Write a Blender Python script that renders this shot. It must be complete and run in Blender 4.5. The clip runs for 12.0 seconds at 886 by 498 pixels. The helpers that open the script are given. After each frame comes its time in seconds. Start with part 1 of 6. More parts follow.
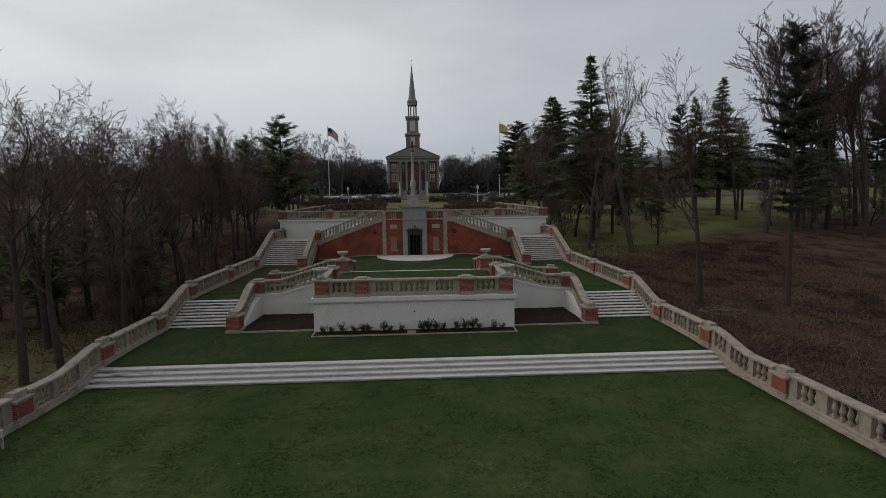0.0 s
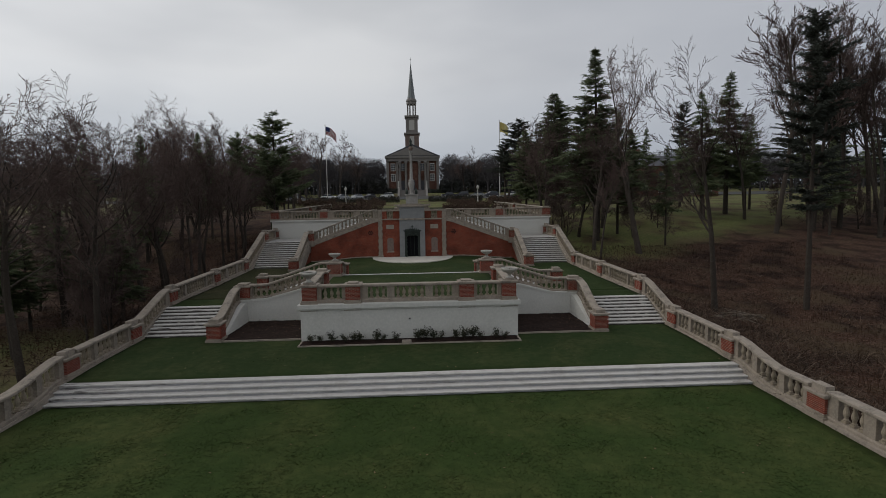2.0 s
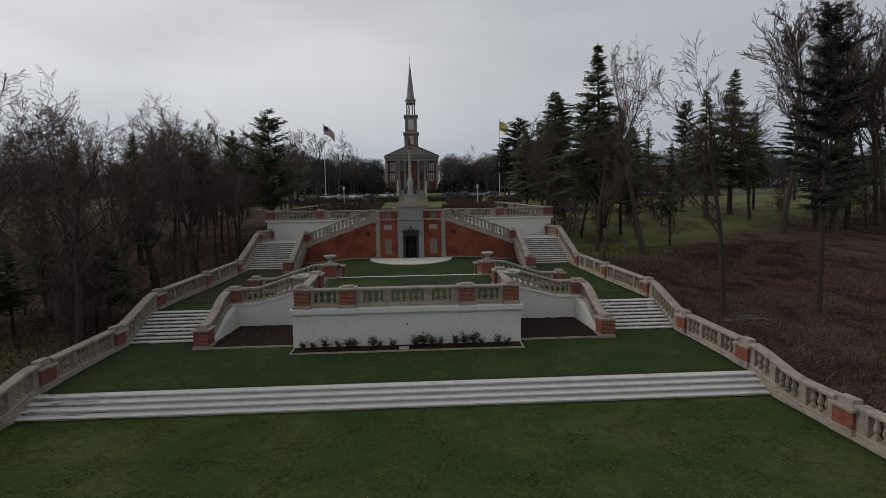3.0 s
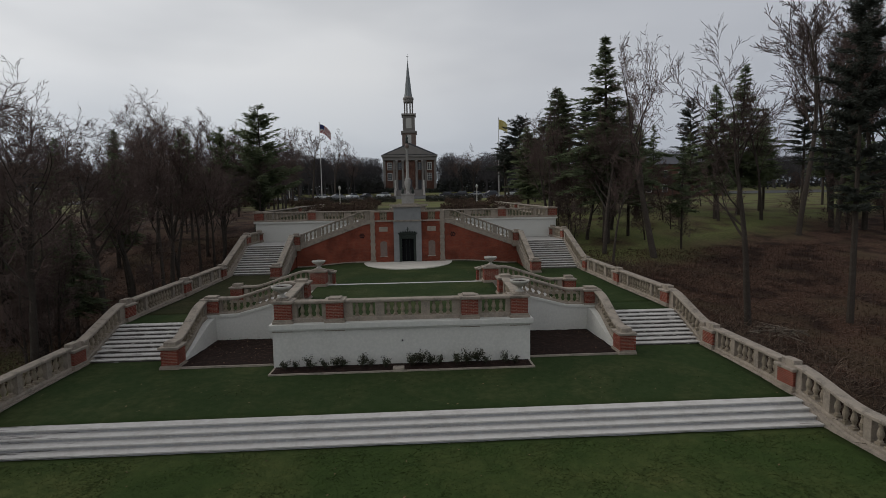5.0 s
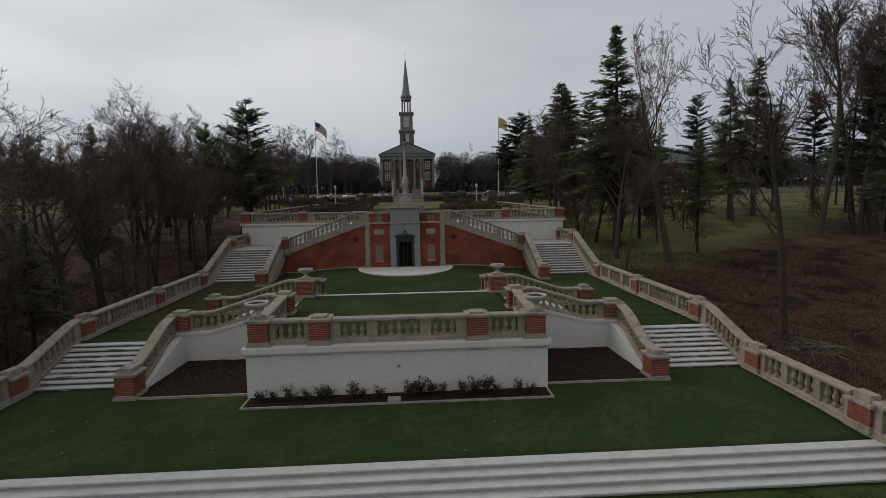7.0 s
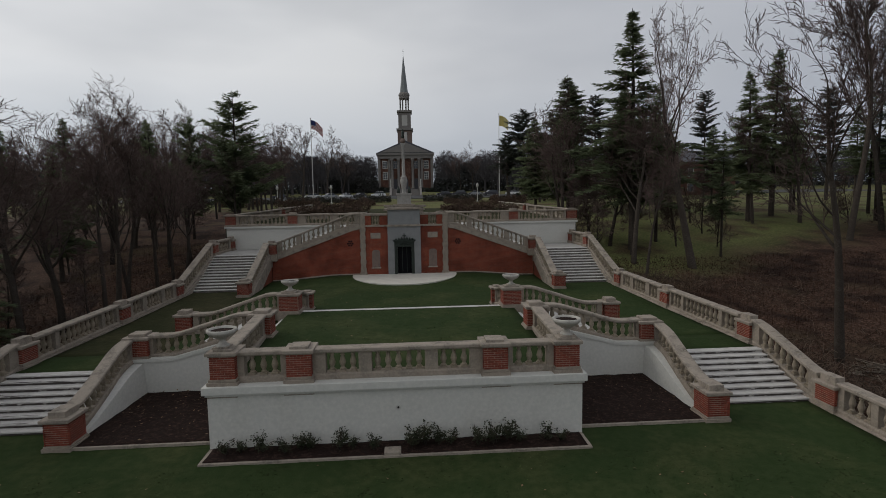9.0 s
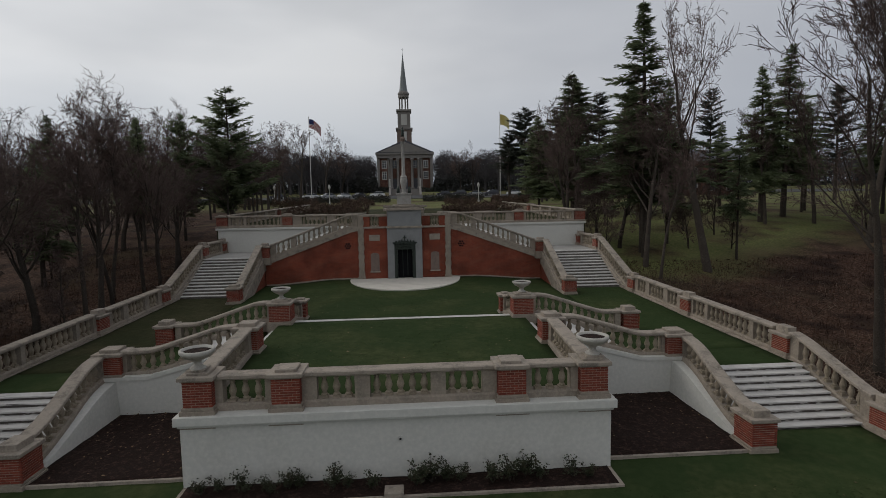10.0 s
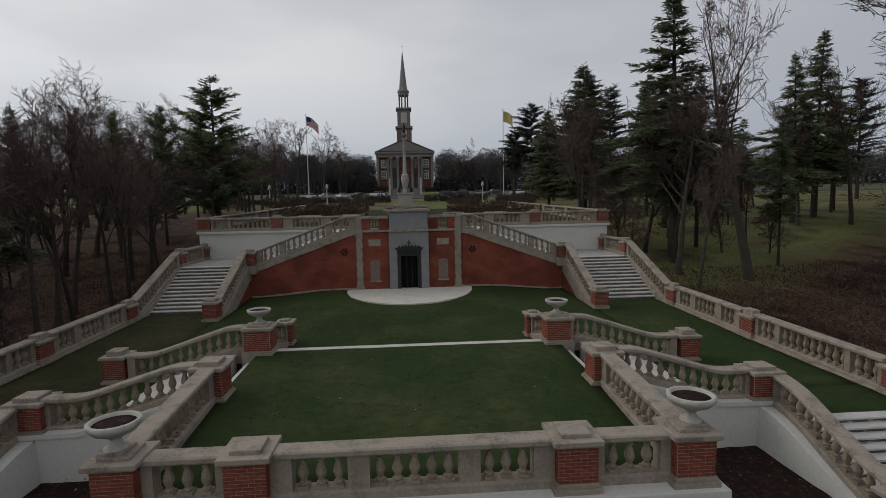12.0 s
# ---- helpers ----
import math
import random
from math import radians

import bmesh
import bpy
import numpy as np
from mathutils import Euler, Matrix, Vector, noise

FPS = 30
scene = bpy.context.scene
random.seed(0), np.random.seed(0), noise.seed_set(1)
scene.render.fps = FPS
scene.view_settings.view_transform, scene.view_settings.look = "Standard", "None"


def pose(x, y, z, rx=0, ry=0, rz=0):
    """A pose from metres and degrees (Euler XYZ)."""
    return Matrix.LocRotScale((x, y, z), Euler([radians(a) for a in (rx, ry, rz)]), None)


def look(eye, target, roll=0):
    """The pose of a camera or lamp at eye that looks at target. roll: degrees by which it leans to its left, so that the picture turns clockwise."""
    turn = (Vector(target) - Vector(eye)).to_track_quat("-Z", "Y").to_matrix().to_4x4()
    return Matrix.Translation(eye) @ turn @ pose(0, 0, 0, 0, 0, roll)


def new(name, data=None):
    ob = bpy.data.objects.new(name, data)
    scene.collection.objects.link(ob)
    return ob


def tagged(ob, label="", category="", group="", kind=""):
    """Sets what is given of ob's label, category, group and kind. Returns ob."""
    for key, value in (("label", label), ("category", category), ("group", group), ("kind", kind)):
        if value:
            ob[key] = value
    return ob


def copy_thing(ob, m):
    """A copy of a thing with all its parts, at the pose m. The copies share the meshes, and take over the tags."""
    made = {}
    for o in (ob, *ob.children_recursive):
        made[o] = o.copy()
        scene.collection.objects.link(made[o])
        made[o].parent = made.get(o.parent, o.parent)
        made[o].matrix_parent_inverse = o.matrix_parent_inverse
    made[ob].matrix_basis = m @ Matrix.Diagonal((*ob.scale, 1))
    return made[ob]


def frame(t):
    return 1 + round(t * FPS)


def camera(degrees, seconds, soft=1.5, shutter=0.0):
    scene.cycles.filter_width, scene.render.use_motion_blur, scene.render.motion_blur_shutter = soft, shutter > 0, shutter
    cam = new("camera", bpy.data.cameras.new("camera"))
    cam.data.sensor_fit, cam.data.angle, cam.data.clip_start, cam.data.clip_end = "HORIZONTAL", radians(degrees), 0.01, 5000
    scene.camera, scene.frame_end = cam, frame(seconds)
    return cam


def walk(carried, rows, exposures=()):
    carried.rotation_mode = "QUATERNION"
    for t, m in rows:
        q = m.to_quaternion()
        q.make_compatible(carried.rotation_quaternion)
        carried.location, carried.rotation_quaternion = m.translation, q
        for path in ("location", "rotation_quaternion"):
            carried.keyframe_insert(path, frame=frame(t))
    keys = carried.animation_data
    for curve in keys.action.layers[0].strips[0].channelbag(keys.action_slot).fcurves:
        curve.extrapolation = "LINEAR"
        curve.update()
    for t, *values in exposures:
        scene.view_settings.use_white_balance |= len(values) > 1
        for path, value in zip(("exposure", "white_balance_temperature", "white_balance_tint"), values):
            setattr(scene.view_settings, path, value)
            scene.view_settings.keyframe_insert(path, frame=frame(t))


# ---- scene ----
cam = camera(81.0, 12.0, soft=0.7)
# seconds, eye x, y, z, degrees up, roll, heading
PATH = [
    (0, 0.168, -28.296, 7.118, -5.088, -0.818, -2.895),
    (0.5, 0.235, -27.799, 7.086, -5.084, -0.851, -2.877),
    (1, 0.297, -27.271, 7.062, -5.082, -0.878, -2.871),
    (1.5, 0.353, -26.712, 7.045, -5.082, -0.901, -2.877),
    (2, 0.403, -26.122, 7.035, -5.084, -0.919, -2.893),
    (2.5, 0.448, -25.502, 7.030, -5.088, -0.934, -2.919),
    (3, 0.487, -24.853, 7.031, -5.094, -0.946, -2.952),
    (3.5, 0.520, -24.173, 7.036, -5.101, -0.954, -2.993),
    (4, 0.547, -23.465, 7.046, -5.110, -0.961, -3.040),
    (4.5, 0.567, -22.727, 7.059, -5.119, -0.965, -3.092),
    (5, 0.581, -21.961, 7.075, -5.129, -0.968, -3.149),
    (5.5, 0.588, -21.167, 7.093, -5.139, -0.971, -3.208),
    (6, 0.588, -20.345, 7.113, -5.150, -0.972, -3.269),
    (6.5, 0.582, -19.495, 7.135, -5.161, -0.974, -3.331),
    (7, 0.568, -18.618, 7.156, -5.172, -0.976, -3.392),
    (7.5, 0.546, -17.714, 7.178, -5.183, -0.980, -3.453),
    (8, 0.518, -16.783, 7.199, -5.193, -0.984, -3.511),
    (8.5, 0.481, -15.826, 7.219, -5.202, -0.991, -3.565),
    (9, 0.437, -14.844, 7.238, -5.211, -1.000, -3.616),
    (9.5, 0.385, -13.835, 7.254, -5.218, -1.012, -3.661),
    (10, 0.324, -12.802, 7.266, -5.224, -1.027, -3.699),
    (10.5, 0.255, -11.743, 7.276, -5.228, -1.046, -3.730),
    (11, 0.178, -10.660, 7.281, -5.231, -1.069, -3.752),
    (11.5, 0.092, -9.553, 7.282, -5.231, -1.097, -3.764),
    (12, -0.002, -8.421, 7.277, -5.230, -1.130, -3.766),
]
walk(cam, [(t, pose(x, y, z, 0, 0, yaw) @ pose(0, 0, 0, 90 + up) @ pose(0, 0, 0, 0, 0, roll)) for t, x, y, z, up, roll, yaw in PATH])
scene.view_settings.exposure = 0.0

# ---- world and sun ----
world = bpy.data.worlds.new("overcast_sky")
world.use_nodes = True
scene.world = world
wn, wl = world.node_tree.nodes, world.node_tree.links
wn.clear()
w_out = wn.new("ShaderNodeOutputWorld")
w_bg = wn.new("ShaderNodeBackground")
w_co = wn.new("ShaderNodeTexCoord")
w_sky = wn.new("ShaderNodeTexSky")
w_sky.sky_type, w_sky.sun_disc = "NISHITA", False
w_sky.sun_elevation, w_sky.sun_rotation = radians(30), radians(-62)
w_dim = wn.new("ShaderNodeMix")
w_dim.data_type, w_dim.blend_type = "RGBA", "MULTIPLY"
w_dim.inputs[0].default_value = 1.0
w_dim.inputs[7].default_value = (0.1, 0.1, 0.1, 1)
wl.new(w_sky.outputs[0], w_dim.inputs[6])
w_map = wn.new("ShaderNodeMapping")
w_map.inputs["Scale"].default_value = (1.0, 1.0, 3.2)
wl.new(w_co.outputs["Generated"], w_map.inputs[0])
w_noise = wn.new("ShaderNodeTexNoise")
w_noise.inputs["Scale"].default_value, w_noise.inputs["Detail"].default_value, w_noise.inputs["Roughness"].default_value = 1.7, 4, 0.45
wl.new(w_map.outputs[0], w_noise.inputs[0])
w_ramp = wn.new("ShaderNodeValToRGB")
w_ramp.color_ramp.elements[0].position, w_ramp.color_ramp.elements[0].color = 0.33, (0.488, 0.502, 0.526, 1)
w_ramp.color_ramp.elements[1].position, w_ramp.color_ramp.elements[1].color = 0.65, (0.708, 0.716, 0.728, 1)
wl.new(w_noise.outputs[0], w_ramp.inputs[0])
# thinner, bluer cloud low down
w_sep = wn.new("ShaderNodeSeparateXYZ")
wl.new(w_co.outputs["Generated"], w_sep.inputs[0])
w_low = wn.new("ShaderNodeMapRange")
w_low.inputs[1].default_value, w_low.inputs[2].default_value = 0.0, 0.23
w_low.inputs[3].default_value, w_low.inputs[4].default_value = 0.75, 0.0
wl.new(w_sep.outputs[2], w_low.inputs[0])
w_hor = wn.new("ShaderNodeMix")
w_hor.data_type = "RGBA"
w_hor.inputs[7].default_value = (0.315, 0.375, 0.465, 1)
wl.new(w_low.outputs[0], w_hor.inputs[0])
wl.new(w_ramp.outputs[0], w_hor.inputs[6])
w_mix = wn.new("ShaderNodeMix")
w_mix.data_type = "RGBA"
w_mix.inputs[0].default_value = 0.95
wl.new(w_dim.outputs[2], w_mix.inputs[6])
w_far = wn.new("ShaderNodeMapRange")
w_far.inputs[1].default_value, w_far.inputs[2].default_value = -0.1, 0.75
w_far.inputs[4].default_value = 0.75
wl.new(w_sep.outputs[0], w_far.inputs[0])
w_blue = wn.new("ShaderNodeMix")
w_blue.data_type = "RGBA"
w_blue.inputs[7].default_value = (0.48, 0.515, 0.60, 1)
wl.new(w_far.outputs[0], w_blue.inputs[0])
wl.new(w_hor.outputs[2], w_blue.inputs[6])
wl.new(w_blue.outputs[2], w_mix.inputs[7])
# brighter cloud on the sun's side
w_side = wn.new("ShaderNodeMapRange")
w_side.inputs[1].default_value, w_side.inputs[2].default_value = -0.9, 0.9
w_side.inputs[3].default_value, w_side.inputs[4].default_value = 1.14, 0.70
wl.new(w_sep.outputs[0], w_side.inputs[0])
wl.new(w_mix.outputs[2], w_bg.inputs[0])
wl.new(w_side.outputs[0], w_bg.inputs[1])
wl.new(w_bg.outputs[0], w_out.inputs[0])

sun_data = bpy.data.lights.new("sun", "SUN")
sun_data.energy, sun_data.angle, sun_data.color = 0.75, radians(24), (1.0, 0.95, 0.88)
sun = new("sun", sun_data)
sun.matrix_world = look((-42, 22, 28), (0, 0, 0))

# ---- materials ----
MATS = {}


def mat(name, base, rough=0.8, metal=0.0, noise_a=None, noise_b=None, bump=0.0, bump_scale=40.0, spec=0.3, island=0.0, obj_random=0.0, alpha=None):
    """A surface: base colour, two layers of noise (colour, scale, low, high, strength), relief."""
    if name in MATS:
        return MATS[name]
    m = bpy.data.materials.new(name)
    m.use_nodes = True
    n, l = m.node_tree.nodes, m.node_tree.links
    b = n["Principled BSDF"]
    b.inputs["Roughness"].default_value, b.inputs["Metallic"].default_value = rough, metal
    b.inputs["Specular IOR Level"].default_value = spec
    co = n.new("ShaderNodeTexCoord")
    geo = n.new("ShaderNodeNewGeometry")
    rgb = n.new("ShaderNodeRGB")
    rgb.outputs[0].default_value = (*base, 1)
    last = rgb.outputs[0]
    for layer in (noise_a, noise_b):
        if not layer:
            continue
        colour, scale, low, high, strength = layer
        t = n.new("ShaderNodeTexNoise")
        t.inputs["Scale"].default_value, t.inputs["Detail"].default_value = scale, 6
        t.inputs["Roughness"].default_value = 0.6
        l.new(geo.outputs["Position"], t.inputs["Vector"])
        r = n.new("ShaderNodeMapRange")
        r.inputs[1].default_value, r.inputs[2].default_value = low, high
        r.inputs[3].default_value, r.inputs[4].default_value = 0.0, strength
        l.new(t.outputs[0], r.inputs[0])
        x = n.new("ShaderNodeMix")
        x.data_type = "RGBA"
        x.inputs[7].default_value = (*colour, 1)
        l.new(r.outputs[0], x.inputs[0])
        l.new(last, x.inputs[6])
        last = x.outputs[2]
    if island or obj_random:
        src = geo.outputs["Random Per Island"]
        if obj_random:
            info = n.new("ShaderNodeObjectInfo")
            src = info.outputs["Random"]
        amount = island or obj_random
        r = n.new("ShaderNodeMapRange")
        r.inputs[3].default_value, r.inputs[4].default_value = 1 - amount, 1 + amount
        l.new(src, r.inputs[0])
        h = n.new("ShaderNodeHueSaturation")
        l.new(r.outputs[0], h.inputs["Value"])
        l.new(last, h.inputs["Color"])
        last = h.outputs[0]
    l.new(last, b.inputs["Base Color"])
    if bump:
        t = n.new("ShaderNodeTexNoise")
        t.inputs["Scale"].default_value, t.inputs["Detail"].default_value = bump_scale, 5
        l.new(geo.outputs["Position"], t.inputs["Vector"])
        u = n.new("ShaderNodeBump")
        u.inputs["Strength"].default_value, u.inputs["Distance"].default_value = bump, 0.02
        l.new(t.outputs[0], u.inputs["Height"])
        l.new(u.outputs[0], b.inputs["Normal"])
    MATS[name] = m
    return m


def brick_mat(name, scale_z=True, c1=(0.17, 0.052, 0.032), c2=(0.12, 0.038, 0.026), mortar=(0.27, 0.21, 0.17)):
    """Brickwork with courses 67 mm high, laid by the wall's own metres."""
    if name in MATS:
        return MATS[name]
    m = bpy.data.materials.new(name)
    m.use_nodes = True
    n, l = m.node_tree.nodes, m.node_tree.links
    b = n["Principled BSDF"]
    b.inputs["Roughness"].default_value = 0.9
    b.inputs["Specular IOR Level"].default_value = 0.2
    geo = n.new("ShaderNodeNewGeometry")
    sep = n.new("ShaderNodeSeparateXYZ")
    l.new(geo.outputs["Position"], sep.inputs[0])
    add = n.new("ShaderNodeMath")
    l.new(sep.outputs[0], add.inputs[0])
    l.new(sep.outputs[1], add.inputs[1])
    com = n.new("ShaderNodeCombineXYZ")
    l.new(add.outputs[0], com.inputs[0])
    l.new(sep.outputs[2], com.inputs[1])
    t = n.new("ShaderNodeTexBrick")
    t.inputs["Color1"].default_value, t.inputs["Color2"].default_value, t.inputs["Mortar"].default_value = (*c1, 1), (*c2, 1), (*mortar, 1)
    t.inputs["Scale"].default_value = 1.0
    t.inputs["Brick Width"].default_value, t.inputs["Row Height"].default_value = 0.21, 0.067
    t.inputs["Mortar Size"].default_value = 0.005
    l.new(com.outputs[0], t.inputs["Vector"])
    z = n.new("ShaderNodeTexNoise")
    z.inputs["Scale"].default_value, z.inputs["Detail"].default_value = 0.9, 7
    l.new(geo.outputs["Position"], z.inputs["Vector"])
    r = n.new("ShaderNodeMapRange")
    r.inputs[1].default_value, r.inputs[2].default_value, r.inputs[3].default_value, r.inputs[4].default_value = 0.3, 0.7, 0.65, 1.25
    l.new(z.outputs[0], r.inputs[0])
    h = n.new("ShaderNodeHueSaturation")
    l.new(r.outputs[0], h.inputs["Value"])
    l.new(t.outputs[0], h.inputs["Color"])
    l.new(h.outputs[0], b.inputs["Base Color"])
    u = n.new("ShaderNodeBump")
    u.inputs["Strength"].default_value, u.inputs["Distance"].default_value = 0.6, 0.006
    u.invert = True
    l.new(t.outputs["Fac"], u.inputs["Height"])
    l.new(u.outputs[0], b.inputs["Normal"])
    MATS[name] = m
    return m


STONE = mat("weathered_stone", (0.268, 0.226, 0.182), 0.9, noise_a=((0.14, 0.122, 0.10), 2.2, 0.45, 0.72, 0.8), noise_b=((0.375, 0.325, 0.266), 14, 0.45, 0.75, 0.6), bump=0.35, bump_scale=60)
CAPSTONE = mat("cap_stone", (0.292, 0.25, 0.205), 0.9, noise_a=((0.11, 0.096, 0.08), 2.6, 0.46, 0.70, 0.85), noise_b=((0.365, 0.317, 0.266), 16, 0.45, 0.72, 0.7), bump=0.3, bump_scale=70)
BALU = mat("baluster_stone", (0.256, 0.211, 0.162), 0.92, noise_a=((0.17, 0.145, 0.10), 4, 0.42, 0.7, 0.8), noise_b=((0.37, 0.33, 0.24), 30, 0.45, 0.75, 0.5), bump=0.4, bump_scale=80, obj_random=0.14)
WHITE = mat("white_plaster", (0.52, 0.515, 0.48), 0.85, noise_a=((0.40, 0.385, 0.34), 0.8, 0.5, 0.8, 0.4), noise_b=((0.66, 0.64, 0.59), 9, 0.4, 0.7, 0.5), bump=0.12, bump_scale=50)

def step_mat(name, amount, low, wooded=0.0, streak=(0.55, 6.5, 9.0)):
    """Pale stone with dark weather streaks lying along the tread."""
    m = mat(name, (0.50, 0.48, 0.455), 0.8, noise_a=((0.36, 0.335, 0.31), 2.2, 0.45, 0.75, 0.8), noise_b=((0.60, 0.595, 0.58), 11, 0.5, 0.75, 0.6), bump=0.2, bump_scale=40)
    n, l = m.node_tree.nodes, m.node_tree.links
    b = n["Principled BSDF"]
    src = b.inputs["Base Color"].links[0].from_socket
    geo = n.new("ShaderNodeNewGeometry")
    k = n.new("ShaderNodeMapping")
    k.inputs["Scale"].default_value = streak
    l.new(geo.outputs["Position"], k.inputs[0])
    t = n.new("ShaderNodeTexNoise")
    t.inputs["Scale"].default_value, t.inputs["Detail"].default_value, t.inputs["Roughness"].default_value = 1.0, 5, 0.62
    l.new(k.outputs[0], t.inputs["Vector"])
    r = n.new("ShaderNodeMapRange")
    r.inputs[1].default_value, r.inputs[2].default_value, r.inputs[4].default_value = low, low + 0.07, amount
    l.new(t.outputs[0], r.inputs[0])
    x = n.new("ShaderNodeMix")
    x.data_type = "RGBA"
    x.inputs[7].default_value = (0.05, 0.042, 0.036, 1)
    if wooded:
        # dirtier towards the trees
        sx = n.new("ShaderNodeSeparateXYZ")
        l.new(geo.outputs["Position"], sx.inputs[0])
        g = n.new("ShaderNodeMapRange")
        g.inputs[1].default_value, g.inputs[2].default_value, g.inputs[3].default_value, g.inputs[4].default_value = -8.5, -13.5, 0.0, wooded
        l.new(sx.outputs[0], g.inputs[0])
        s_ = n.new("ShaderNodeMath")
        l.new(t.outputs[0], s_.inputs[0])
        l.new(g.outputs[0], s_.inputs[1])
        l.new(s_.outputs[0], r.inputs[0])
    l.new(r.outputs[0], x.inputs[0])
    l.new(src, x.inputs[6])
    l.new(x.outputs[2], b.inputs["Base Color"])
    return m


STEP = step_mat("pale_step_stone", 0.92, 0.63, 0.06)
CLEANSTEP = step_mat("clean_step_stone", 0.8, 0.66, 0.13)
OLDSTEP = step_mat("old_step_stone", 0.6, 0.58)
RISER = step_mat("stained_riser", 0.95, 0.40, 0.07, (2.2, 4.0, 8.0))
# greyer and bluer than the treads: the risers' shade is put into the colour
WIDERISER = step_mat("shaded_wide_riser", 0.8, 0.62, 0.14)
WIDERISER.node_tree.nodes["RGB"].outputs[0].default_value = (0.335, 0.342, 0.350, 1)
# mottled stone, with the shade on the upper risers put into its dark base
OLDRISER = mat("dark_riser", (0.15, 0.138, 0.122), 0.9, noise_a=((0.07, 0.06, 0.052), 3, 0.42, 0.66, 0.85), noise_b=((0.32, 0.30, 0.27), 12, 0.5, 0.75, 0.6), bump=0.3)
PAVE = mat("patio_stone", (0.55, 0.52, 0.46), 0.85, noise_a=((0.38, 0.35, 0.31), 1.0, 0.5, 0.75, 0.7), noise_b=((0.62, 0.59, 0.53), 12, 0.45, 0.75, 0.5), bump=0.1)
# greyer than the steps: the shadow on the landings is put into the colour
LANDING = mat("landing_stone", (0.34, 0.33, 0.31), 0.85, noise_a=((0.22, 0.21, 0.195), 0.7, 0.42, 0.7, 0.8), noise_b=((0.42, 0.41, 0.39), 9, 0.45, 0.75, 0.6), bump=0.2)
PORTAL = mat("grey_portal_stone", (0.22, 0.225, 0.225), 0.7, noise_a=((0.16, 0.165, 0.17), 2, 0.4, 0.7, 0.7), noise_b=((0.28, 0.28, 0.28), 18, 0.45, 0.75, 0.6), bump=0.15)
TABLET = mat("weathered_tablet", (0.20, 0.15, 0.125), 0.9, noise_a=((0.13, 0.10, 0.09), 5, 0.4, 0.7, 0.8), bump=0.3)
BRICKWALL = brick_mat("brick_wall", c1=(0.215, 0.052, 0.028), c2=(0.16, 0.040, 0.024), mortar=(0.20, 0.10, 0.07))
FARBRICK = brick_mat("far_brick", c1=(0.115, 0.052, 0.036), c2=(0.09, 0.042, 0.03), mortar=(0.14, 0.10, 0.08))
BRICK = mat("brick", (0.215, 0.049, 0.030), 0.9, noise_a=((0.11, 0.028, 0.020), 9, 0.4, 0.7, 0.7), noise_b=((0.33, 0.11, 0.06), 40, 0.5, 0.75, 0.5), bump=0.4, bump_scale=120, obj_random=0.22)
BRICKS = mat("joined_brick", (0.215, 0.049, 0.030), 0.9, noise_a=((0.11, 0.028, 0.020), 9, 0.4, 0.7, 0.7), noise_b=((0.33, 0.11, 0.06), 40, 0.5, 0.75, 0.5), bump=0.4, bump_scale=120, island=0.22)
MORTAR = mat("mortar", (0.37, 0.28, 0.225), 0.95, noise_a=((0.26, 0.19, 0.15), 30, 0.4, 0.7, 0.7), bump=0.3)
LAWN = mat("lawn_grass", (0.039, 0.062, 0.0175), 0.95, noise_a=((0.090, 0.096, 0.034), 0.30, 0.44, 0.72, 0.75), noise_b=((0.027, 0.044, 0.013), 3.2, 0.36, 0.62, 0.6), bump=0.6, bump_scale=18, spec=0.06)
LAWN2 = mat("garden_lawn_grass", (0.031, 0.047, 0.0175), 0.95, noise_a=((0.076, 0.079, 0.034), 0.36, 0.46, 0.72, 0.7), noise_b=((0.020, 0.036, 0.011), 3.6, 0.37, 0.62, 0.6), bump=0.6, bump_scale=18, spec=0.06)
# brownish with leaves, and dimmed: tree shade is put into the colour as well
LAWN3 = mat("leafy_dim_lawn_grass", (0.036, 0.039, 0.018), 0.95, noise_a=((0.066, 0.056, 0.030), 0.5, 0.42, 0.68, 0.8), noise_b=((0.020, 0.024, 0.011), 3.6, 0.37, 0.62, 0.6), bump=0.6, bump_scale=18, spec=0.06)
MULCH = mat("dark_mulch", (0.024, 0.014, 0.011), 0.95, noise_a=((0.085, 0.050, 0.040), 7, 0.50, 0.70, 0.85), noise_b=((0.010, 0.007, 0.006), 26, 0.40, 0.62, 0.8), bump=1.0, bump_scale=16, spec=0.1)
